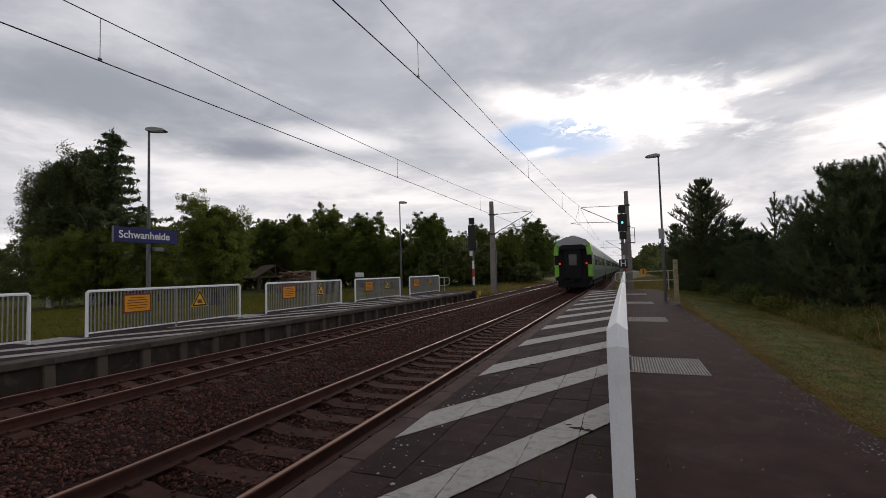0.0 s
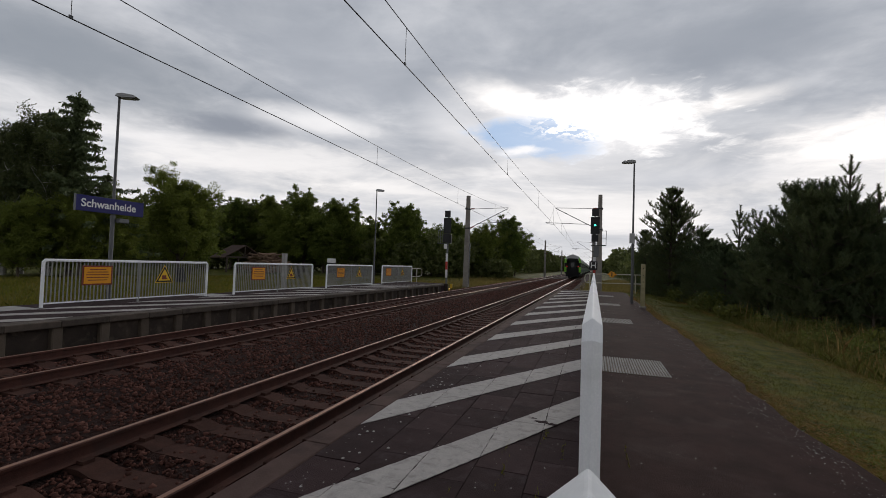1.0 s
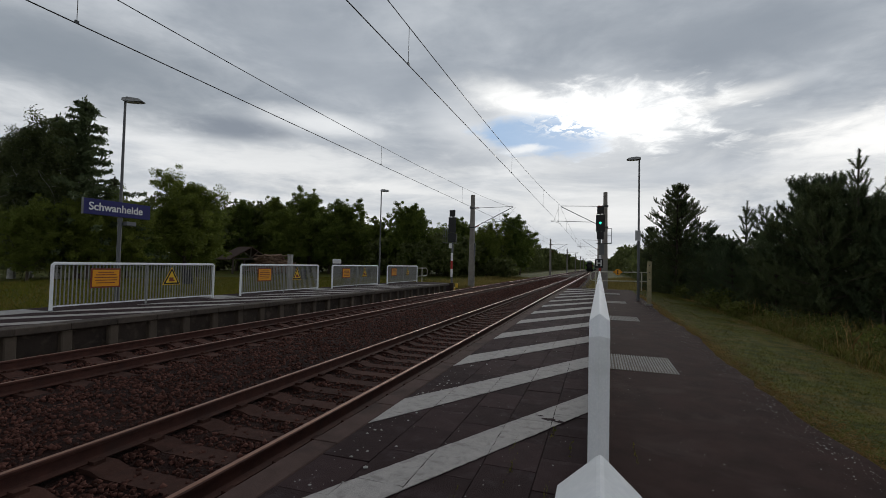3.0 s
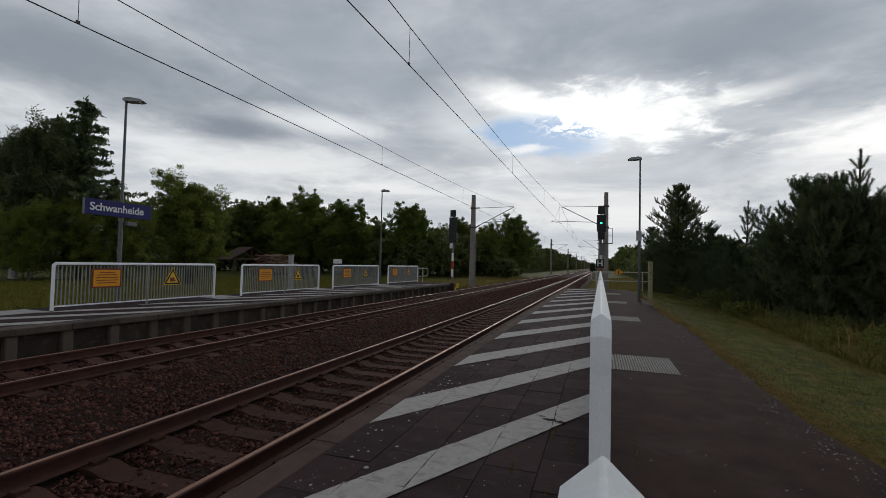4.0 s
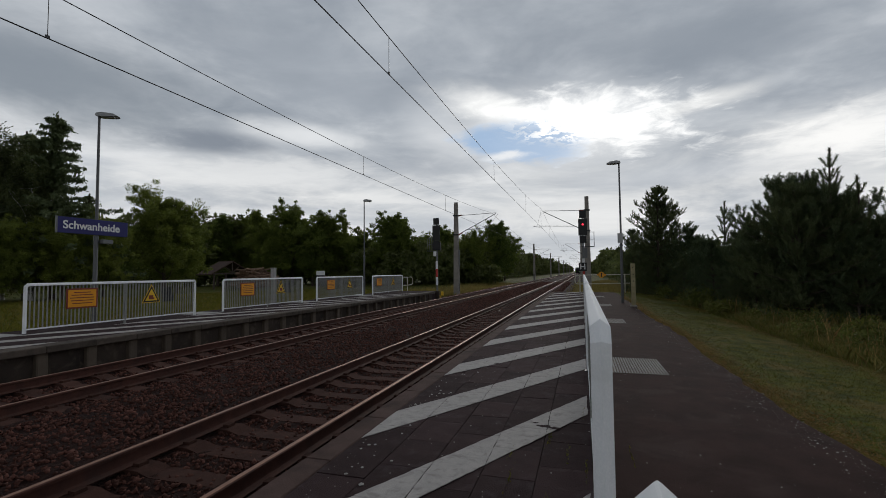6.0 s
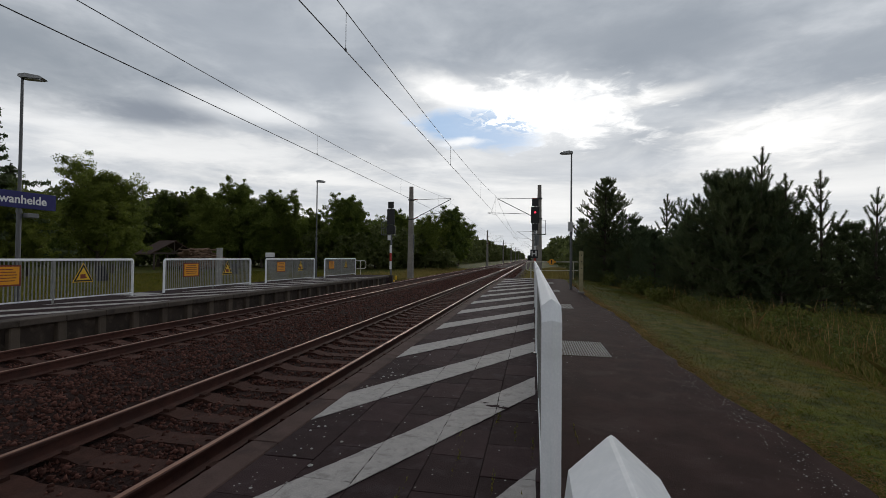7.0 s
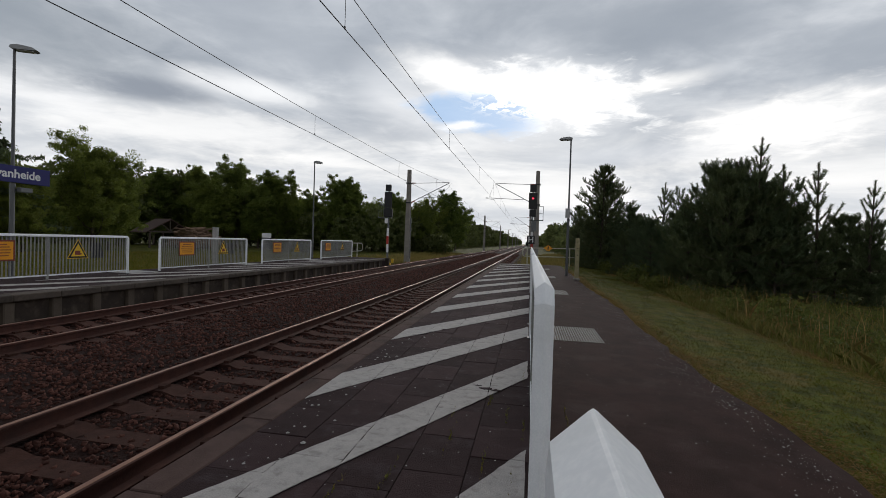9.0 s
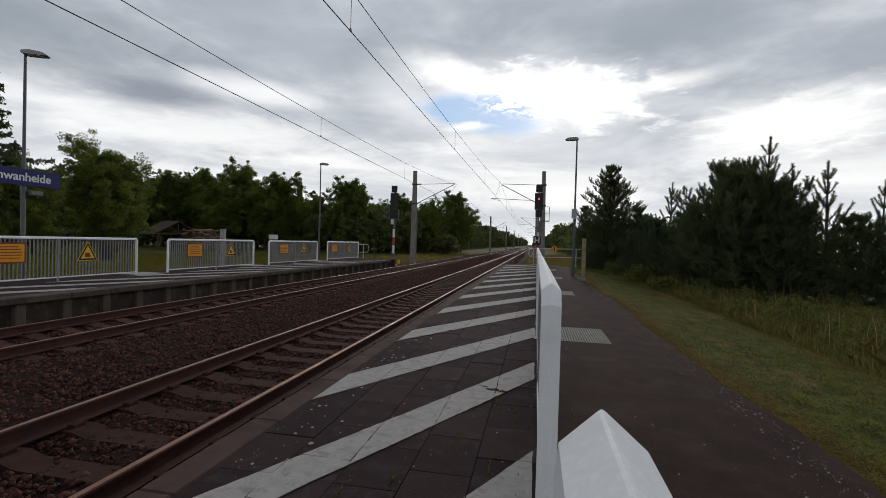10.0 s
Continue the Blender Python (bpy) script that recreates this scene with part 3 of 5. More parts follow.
def paint_chips():
    """Broken spots in the hatching where the dark slab shows."""
    rng = random.Random(5)
    for x, y, r in ((3.24, 4.12, 0.045), (3.33, 4.10, 0.035), (3.16, 4.20, 0.022), (2.36, 6.75, 0.03), (2.03, 6.05, 0.022)):
        bm = bmesh.new()
        pts = [(x + r * rng.uniform(0.5, 1.6) * math.cos(a * 0.63), y + r * rng.uniform(0.3, 1.0) * math.sin(a * 0.63)) for a in range(10)]
        top = [bm.verts.new((px, py, 0.0095)) for px, py in pts]
        low = [bm.verts.new((px, py, 0.004)) for px, py in pts]
        bm.faces.new(top)
        for i in range(10):
            bm.faces.new((top[i], low[i], low[(i + 1) % 10], top[(i + 1) % 10]))
        tagged(part("paint_chip", bm, PAVER), "dark chipped spot in the white hatching paint", "road marking", "chips in the hatching", "structure")


def make_tactile_slab(x0, x1, y0, y1):
    t = thing("tactile_slab", "pale ribbed tactile paving slab in the asphalt", "paving slab", "tactile slabs beside the railing", kind="structure")
    part("slab", boxm(x0, x1, y0, y1, -0.05, 0.008, 0.003), PILLARC, t)
    stud = [(-0.011, -0.019, 0), (0.011, -0.019, 0), (0.011, 0.019, 0), (-0.011, 0.019, 0), (-0.007, -0.014, 0.009), (0.007, -0.014, 0.009), (0.007, 0.014, 0.009), (-0.007, 0.014, 0.009)]
    quads = [(4, 5, 6, 7), (0, 1, 5, 4), (1, 2, 6, 5), (2, 3, 7, 6), (3, 0, 4, 7)]
    verts, faces = [], []
    cols, rows = 26, 20
    for i in range(cols):
        for j in range(rows):
            x = x0 + 0.022 + (x1 - x0 - 0.044) * i / (cols - 1) + (0.006 if i > 3 else 0)
            y = y0 + 0.030 + (y1 - y0 - 0.060) * j / (rows - 1) + (0.006 if j >= rows // 2 else -0.006)
            n = len(verts)
            verts += [(x + p, y + q, 0.007 + r) for p, q, r in stud]
            faces += [tuple(n + v for v in f) for f in quads]
    part("studs", np_mesh("studs", np.array(verts), np.array(faces), TILE), None, t)


def make_far_platform():
    p = thing("platform_opposite", "old low concrete platform with pillared edge wall", "platform", kind="structure")
    X = FAR_EDGE_X
    part("deck", boxm(-9.8, X - 0.25, -16, FAR_END_Y, -0.9, -0.002), PAVER, p, "dark paved deck")
    rng = random.Random(3)
    sl = finish("edge_slab", boxm(-0.42, 0, 0, 0.937, -0.13, 0.004, 0.015), EDGE)
    # the shade of the recess is put into the panel's darker concrete colour
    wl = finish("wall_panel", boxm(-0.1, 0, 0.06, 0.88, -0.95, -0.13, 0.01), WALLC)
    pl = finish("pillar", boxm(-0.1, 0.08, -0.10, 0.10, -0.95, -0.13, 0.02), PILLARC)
    y = -11.5
    while y + 0.9 < FAR_END_Y:
        part("edge_slab", sl, None, p, m=pose(X, y, rng.uniform(-0.004, 0.004)))
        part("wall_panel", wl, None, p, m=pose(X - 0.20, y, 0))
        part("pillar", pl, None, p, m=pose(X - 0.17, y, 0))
        y += 0.94
    gm = finish("gap_slab", boxm(-9.65, -8.72, 0, 1.05, -0.04, 0.006, 0.004), TILE)
    for y in (6.42, 12.58, 18.78, 24.96):
        part("gap_slab", gm, None, p, "pale slab in the gap between railings", m=pose(0, y, 0))
    part("end_wall", boxm(-9.8, X, FAR_END_Y, FAR_END_Y + 0.2, -0.9, 0.0, 0.01), WALLC, p)


# ---- railings ----
# pointed tube: flat sides with a roof-shaped outer face
def tube_outline(w, h):
    a = w / 2
    return [(-a, -h * 0.55), (a, -h * 0.55), (a, h * 0.02), (a * 0.09, h * 0.41), (0, h * 0.435), (-a * 0.09, h * 0.41), (-a, h * 0.02)]


def make_railing(length, slats=True):
    """Panel along +y from 0 to length; ridge of the top rail at z 1.18; at the near end the corner is cut at 45 degrees."""
    r = thing("platform_railing", "white tubular platform railing with grey vertical slats", "railing")
    w, h, top, cut = 0.069, 0.07, 1.18, 0.052
    o = tube_outline(w, h)
    c = top - h * 0.45

    def f(y, z, tilt):
        return pose(0, y, z, tilt)
    inset = h * 0.45
    # post up, chamfer, along, chamfer, post down
    stations = [(inset, -0.05, 90), (inset, c - cut, 67.5), (inset + cut, c, 22.5), (length - inset - cut, c, -22.5), (length - inset, c - cut, -67.5), (length - inset, -0.05, -90)]
    bm = extrude_profile(bmesh.new(), o, [f(*s) for s in stations])
    part("tube_frame", bm, WHITE, r, "white pointed-section tube frame")
    part("bottom_rail", boxm(-0.018, 0.018, 0.06, length - 0.06, 0.085, 0.12, 0.004), WHITE, r)
    part("middle_post", boxm(-0.02, 0.02, length / 2 - 0.025, length / 2 + 0.025, -0.05, top - 0.06, 0.004), SLATM, r)
    if slats:
        sm = finish("slat", boxm(-0.011, 0.011, -0.011, 0.011, 0.115, top - 0.055), SLATM)
        n = int((length - 0.2) / 0.092)
        for i in range(n):
            y = 0.1 + (length - 0.2) * (i + 0.5) / n
            part("slat", sm, None, r, m=pose(0, y, 0))
    fm = finish("base_plate", boxm(-0.06, 0.06, -0.06, 0.06, -0.01, 0.012, 0.003), DARKSTEEL)
    for y in (inset, length - inset):
        part("base_plate", fm, None, r, m=pose(0, y, 0))
    return r


def make_notice():
    n = thing("notice_board", "orange notice plate with dark red border on the railing", "notice", "orange notices on the railings")
    part("backing", boxm(-0.004, 0.004, -0.395, 0.395, -0.255, 0.255, 0.002), REDBROWN, n)
    part("plate", boxm(0.004, 0.009, -0.35, 0.35, -0.215, 0.215), ORANGE, n)
    for i, (wd, z) in enumerate(((0.42, 0.15), (0.54, 0.085), (0.60, 0.015), (0.57, -0.055), (0.50, -0.125))):
        part("text_bar", boxm(0.009, 0.011, -wd / 2, wd / 2, z - 0.011, z + 0.011), REDBROWN, n)
    return n


def make_warning():
    n = thing("warning_sign", "yellow triangular warning sign with black border", "warning sign", "warning triangles on the railings")

    def tri(s, x0, x1, mat, name, z):
        bm = bmesh.new()
        pts = [(-s / 2, -s * 0.289), (s / 2, -s * 0.289), (0, s * 0.577)]
        a = [bm.verts.new((x0, y, zz + z)) for y, zz in pts]
        b = [bm.verts.new((x1, y, zz + z)) for y, zz in pts]
        bm.faces.new(a), bm.faces.new(b[::-1])
        for i in range(3):
            bm.faces.new((a[i], a[(i + 1) % 3], b[(i + 1) % 3], b[i]))
        part(name, bm, mat, n)
    tri(0.62, -0.004, 0.004, YELLOW, "backing", 0)
    tri(0.56, 0.004, 0.007, BLACK, "border", 0)
    tri(0.41, 0.007, 0.010, YELLOW, "face", 0)
    part("symbol", boxm(0.010, 0.012, -0.09, 0.06, -0.08, 0.04, 0.0), REDBROWN, n)
    part("symbol_arm", boxm(0.010, 0.012, 0.04, 0.10, -0.07, -0.03, 0.0), REDBROWN, n)
    return n


def make_railings():
    L = 5.02
    first = make_railing(L)
    FX = -8.8
    first.matrix_basis = pose(FX, 7.50, 0.0)
    tagged(first, group="railing panels on the opposite platform")
    for y in (1.36, 13.70, 19.85, 26.12):
        copy_thing(first, pose(FX, y, 0))
    near = copy_thing(first, pose(3.642, 1.595, 0))
    for y in (7.66, 13.70, 19.75, 0.444 - L):
        o = copy_thing(first, pose(3.642, y, 0))
        tagged(o, group="railing panels on the near platform")
    tagged(near, group="railing panels on the near platform")
    a, b = make_notice(), make_warning()
    a.matrix_basis = pose(FX + 0.045, 8.80, 0.765)
    b.matrix_basis = pose(FX + 0.045, 10.80, 0.70)
    c = thing("dark_plate", "dark slanted plate fixed behind the railing slats", "plate", "dark plates on the railings")
    bm = bmesh.new()
    extrude_profile(bm, [(-0.16, -0.22), (0.26, -0.22), (0.16, 0.22), (-0.16, 0.22)], [pose(0, -0.006, 0, 0, 0, 0), pose(0, 0.006, 0, 0, 0, 0)])
    part("plate", bm, DARKSTEEL, c, m=pose(0, 0, 0, 0, 0, 90))
    part("clip", boxm(-0.01, 0.03, -0.03, 0.03, 0.16, 0.2), DARKSTEEL, c)
    c.matrix_basis = pose(FX - 0.04, 11.42, 0.74)
    for y in (13.70, 19.85):
        copy_thing(c, pose(FX - 0.04, y + 3.9, 0.74))
    for y, k in ((13.68, 0.95), (19.80, 1.0), (25.95, 0.8)):
        copy_thing(a, pose(FX + 0.045, y + 1.3 * k + 0.06, 0.76))
        copy_thing(b, pose(FX + 0.045, y + 3.35, 0.70))


# ---- lamps, masts, signals ----
def make_street_lamp(height, side):
    s = thing("street_lamp", "tall grey platform lamp with flat tilted head", "street lamp", "platform lamps")
    part("pole", tubem((0, 0, -0.3), (0, 0, 2.4), 0.058, 0.055, 12), POLEM, s)
    part("upper_pole", tubem((0, 0, 2.4), (0, 0, height), 0.042, 0.032, 12), POLEM, s)
    bm = bmesh.new()
    prof = [(-0.06, -0.02), (0.05, -0.035), (0.44, -0.03), (0.49, -0.005), (0.40, 0.05), (0.10, 0.085), (-0.04, 0.05)]
    extrude_profile(bm, [(x * side, z) for x, z in prof], [pose(0, -0.13, 0), pose(0, -0.10, 0.01), pose(0, 0.10, 0.01), pose(0, 0.13, 0)])
    head = part("lamp_head", bm, LAMPTOP, s, "grey lamp housing")
    head.matrix_basis = pose(0, 0, height)
    part("diffuser", boxm(min(0.08 * side, 0.41 * side), max(0.08 * side, 0.41 * side), -0.09, 0.09, -0.052, -0.03, 0.008), GLASSGREY, head)
    part("collar", tubem((0, 0, 2.36), (0, 0, 2.46), 0.072, 0.06, 12), POLEM, s)
    return s


def letters(text, size, material, parent, m, extrude=0.002):
    cu = bpy.data.curves.new("lettering", "FONT")
    cu.offset = size * 0.02
    cu.body, cu.size, cu.extrude, cu.align_x, cu.align_y = text, size, extrude, "CENTER", "CENTER"
    tmp = bpy.data.objects.new("tmp", cu)
    me = bpy.data.meshes.new_from_object(tmp)
    bpy.data.objects.remove(tmp)
    me.materials.clear()
    me.materials.append(material)
    ob = new("lettering", me)
    ob.parent, ob.matrix_basis = parent, m
    return ob


def make_lamps():
    lamp = make_street_lamp(5.90, 1)
    lamp.matrix_basis = pose(-9.55, 9.70, 0, 0, 0, 28)
    copy_thing(lamp, pose(-9.55, 26.55, 0, 0, 0, 30))
    copy_thing(lamp, pose(5.16, 20.8, 0, 0, 0, 180))
    s = thing("station_sign", "dark blue station name sign with white lettering on lamp pole", "station sign", at=(-9.46, 9.58, 2.69))
    s.rotation_euler = (0, radians(0), 0)
    part("board", boxm(-0.03, 0.02, -0.98, 0.98, -0.215, 0.215, 0.008), BLUE, s)
    part("edge_strip", boxm(-0.032, 0.024, -0.995, -0.97, -0.22, 0.22), STEEL, s)
    t = letters("Schwanheide", 0.30, SIGNWHITE, s, pose(0.024, -0.06, 0.0, 90, 0, 90))
    part("clamp", boxm(-0.12, -0.03, -0.08, 0.08, -0.08, 0.08, 0.01), STEEL, s)
    b = thing("loudspeaker_box", "small grey box fixed to the lamp pole", "box", at=(-9.46, 9.9, 2.30))
    part("casing", boxm(-0.06, 0.10, -0.13, 0.16, -0.06, 0.06, 0.015), STEEL, b)
    part("bracket", boxm(-0.10, -0.05, -0.22, -0.10, -0.03, 0.03), DARKSTEEL, b)
    b = thing("pole_sign", "small pale plate fixed to the lamp pole", "sign", at=(5.18, 20.70, 2.70))
    part("plate", boxm(-0.20, 0.06, -0.02, 0.02, -0.22, 0.20, 0.01, m=pose(0, 0, 0, 0, 0, 35)), PALEPLATE, b)
    part("clamp", boxm(-0.06, 0.03, -0.01, 0.1, -0.04, 0.04), DARKSTEEL, b)


def make_mast(x, y, height, side, near_detail=True):
    m = thing("catenary_mast", "tapered concrete overhead line mast with cantilever arm", "mast", "overhead line masts", (x, y, -0.9))
    h = height + 0.9
    bm = bmesh.new()
    out = [(-1, -0.8), (-0.8, -1), (0.8, -1), (1, -0.8), (1, 0.8), (0.8, 1), (-0.8, 1), (-1, 0.8)]
    rings = []
    for z, w in ((0, 0.27), (h, 0.165)):
        rings.append([bm.verts.new((px * w, py * w, z)) for px, py in out])
    for i in range(8):
        bm.faces.new((rings[0][i], rings[0][(i + 1) % 8], rings[1][(i + 1) % 8], rings[1][i]))
    bm.faces.new(rings[1])
    part("column", bm, MASTC, m, "pale tapered concrete column")
    z = 0.9
    s = side
    reach = abs(x - (0 if s < 0 else FAR_X))
    tip = s * (reach - 0.30 if s < 0 else reach + 0.60)
    part("top_tube", tubem((s * 0.15, 0, 6.68 + z), (tip, 0, 6.78 + z), 0.022), STEEL, m)
    part("bracket_tube", tubem((s * 0.15, 0, 4.85 + z), (tip, 0, 6.72 + z), 0.03), DARKSTEEL, m)
    part("steady_tube", tubem((s * 0.9, 0, 5.30 + z), (tip + s * (0.9 if s < 0 else -0.7), 0, 5.45 + z), 0.022), DARKSTEEL, m)
    part("steady_arm", tubem((tip + s * (0.9 if s < 0 else -0.7), 0, 5.42 + z), (tip + s * (0.0 if s < 0 else 0.1), 0, 5.22 + z), 0.012), DARKSTEEL, m)
    part("hanger", tubem((tip + s * 0.2, 0, 6.70 + z), (tip + s * (0.6 if s < 0 else -0.8), 0, 5.42 + z), 0.008), DARKSTEEL, m)
    for zz in (6.68, 4.85):
        part("insulator", tubem((s * 0.25, 0, zz + z + 0.02), (s * 0.62, 0, zz + z + (0.02 if zz > 6 else 0.2)), 0.055, 0.055, 10), REDBROWN, m)
        part("clamp_band", boxm(-0.25, 0.25, -0.25, 0.25, zz + z - 0.06, zz + z + 0.06, 0.02), DARKSTEEL, m)
    if near_detail:
        part("earth_cable", tubem((s * 0.28, -0.1, 0.5), (s * 0.20, -0.1, 6.4 + z), 0.014), DARKSTEEL, m)
        part("cable_duct", boxm(s * 0.30 - 0.05, s * 0.30 + 0.05, -0.16, -0.06, 2.6, 4.3, 0.01), STEEL, m)
    return m


MAST_YS = (42.4, 116, 178, 240, 302, 364, 426)


def make_masts():
    for i, y in enumerate(MAST_YS):
        make_mast(-7.8, y, 7.93 if i == 0 else 8.1, 1, i == 0)
    for i, y in enumerate(MAST_YS):
        make_mast(4.05 if i == 0 else 3.4, y + 0.3 if i == 0 else y - 20, 7.9, -1, i == 0)


def make_wires():
    for x, name in ((0.0, "near"), (FAR_X, "far")):
        w = thing("overhead_wire", "thin overhead contact and catenary wires above the track", "overhead wire", "overhead lines", (x, 0, 0))
        sup = [-18.0] + list(MAST_YS)
        zc = 5.27 if x == 0 else 5.17
        sag = 0.93
        con, mes = [], []
        for k, (a, b) in enumerate(zip(sup, sup[1:])):
            za, zb = (0.15, -0.15) if k % 2 else (-0.12, 0.15)
            n = 24 if k == 0 else 10
            for i in range(n + (k == len(sup) - 2)):
                t = i / n
                y = a + (b - a) * t
                xx = za + (zb - za) * t
                hz = zc + (0.74 if x == 0 else 0.71) + sag * (2 * t - 1) ** 2
                con.append((xx, y, zc))
                mes.append((xx, y, hz))
        rm = 0.0095

        def at(line, y):
            for p, q in zip(line, line[1:]):
                if p[1] <= y <= q[1]:
                    t = (y - p[1]) / (q[1] - p[1])
                    return tuple(p[j] + (q[j] - p[j]) * t for j in range(3))
        part("contact_wire", sweep(bmesh.new(), con, rm * 1.15, 5), WIREM, w)
        part("catenary_wire", sweep(bmesh.new(), mes, rm, 5), WIREM, w)
        y0 = 8.23 if x == 0 else 5.05
        y = y0 - 22.3
        while y < 118:
            p, q = at(con, y), at(mes, y)
            if p and q:
                part("dropper", tubem(p, q, 0.006, 0.006, 5), WIREM, w)
                part("dropper_clamp", boxm(p[0] - 0.012, p[0] + 0.012, y - 0.03, y + 0.03, p[2] - 0.005, p[2] + 0.05), DARKSTEEL, w)
            y += 11.2


def signal_head(parent, name, x, z, w, h, lens=()):
    head = part(name, boxm(-w / 2, w / 2, -0.02, 0.18, -h / 2, h / 2, 0.02), BLACK, parent, m=pose(x, 0, z))
    part("background_shield", boxm(-w / 2 - 0.05, w / 2 + 0.05, -0.03, -0.018, -h / 2 - 0.05, h / 2 + 0.05, 0.004), BLACK, head)
    return head


def make_signal(x, y, z0, top, side, lit):
    s = thing("railway_signal", "railway light signal on a slender post" if lit else "unlit railway signal seen from its back with service basket", "signal", at=(x, y, z0))
    t = top - z0
    part("post", tubem((0, 0.16, 0), (0, 0.16, t - 0.3), 0.075, 0.07, 10), STEEL, s)
    part("foot", boxm(-0.25, 0.25, -0.1, 0.4, -0.1, 0.25, 0.03), CONCRETE, s)
    signal_head(s, "upper_indicator", 0, t - 0.28, 0.36, 0.42)
    main = signal_head(s, "signal_head", 0, t - 1.18, 0.50, 1.10)
    signal_head(s, "lower_indicator", 0, t - 2.05, 0.36, 0.42)
    if lit:
        for name, z, mat in (("red_lens", 0.18, REDLAMP), ("green_lens", 0.02, GREENLAMP)):
            bm = bmesh.new()
            tube(bm, (0, -0.062, z), (0, -0.03, z), 0.065, 0.065, 16)
            part(name, bm, mat, main)
    for zz in (t - 2.55,):
        part("platform_grate", boxm(-0.25, 0.75 * side if side > 0 else 0.25, 0.0, 0.6, zz - 0.03, zz, 0.005) if side > 0 else boxm(-0.80, 0.25, 0.0, 0.6, zz - 0.03, zz, 0.005), DARKSTEEL, s)
        bm = bmesh.new()
        e = 0.75 * side
        for hh in (0.0, 0.5, 1.0):
            tube(bm, (0.2 * side, 0.05, zz + hh), (e, 0.05, zz + hh), 0.015, None, 6)
            tube(bm, (e, 0.05, zz + hh), (e, 0.6, zz + hh), 0.015, None, 6)
        tube(bm, (e, 0.05, zz), (e, 0.05, zz + 1.0), 0.015, None, 6)
        tube(bm, (e, 0.6, zz), (e, 0.6, zz + 1.0), 0.015, None, 6)
        part("basket_rail", bm, STEEL, s)
    if lit:
        part("equipment_box", boxm(0.02, 0.28, 0.10, 0.36, t - 3.35, t - 2.62, 0.02), STEEL, s, "grey cable cabinet on the post")
    for k, (name, mat, label) in enumerate((("white_band", SIGNWHITE, "white band of the mast plate"), ("red_band", RED, "red band of the mast plate"), ("white_band", SIGNWHITE, "white band of the mast plate"))):
        part(name, boxm(-0.085, 0.085, 0.05, 0.07, 1.15 + 0.62 * k, 1.15 + 0.62 * (k + 1), 0.003), mat, s, label)
    if not lit:
        part("junction_box", boxm(-0.34, 0.30, 0.02, 0.30, t - 2.50, t - 1.85, 0.03), BLACK, s, "dark relay box behind the basket")
        part("marker_plate", boxm(-0.24, 0.0, -0.02, 0.0, t - 2.98, t - 2.60, 0.01), SIGNWHITE, s, "small white plate")
        bm = bmesh.new()
        for x in (-0.75, -0.57, -0.39):
            tube(bm, (x, 0.03, t - 2.55), (x, 0.03, t - 1.55), 0.012, None, 6)
        part("basket_grille", bm, STEEL, s)
    return s, main, t


def make_signals():
    global shutter
    s, main, t = make_signal(3.66, 34.0, -0.8, 5.60, 1, True)
    # both lenses always glow; this added plate hides one in place of switching
    shutter = part("shutter", boxm(-0.11, 0.11, -0.075, -0.066, -0.10, 0.10, 0.004), BLACK, main, "black cover plate added to hide the unlit lens")
    hb = thing("stop_board", "black board with a white letter H on the signal post", "sign", at=(3.60, 33.9, 1.62))
    part("plate", boxm(-0.27, 0.27, -0.012, 0.012, -0.30, 0.30, 0.01), BLACK, hb)
    letters("H", 0.56, SIGNWHITE, hb, pose(0, -0.016, 0, 90, 0, 0))
    part("clamp", boxm(-0.05, 0.11, 0.012, 0.20, -0.05, 0.05), DARKSTEEL, hb)
    make_signal(-7.2, 34.2, -0.8, 5.55, -1, False)


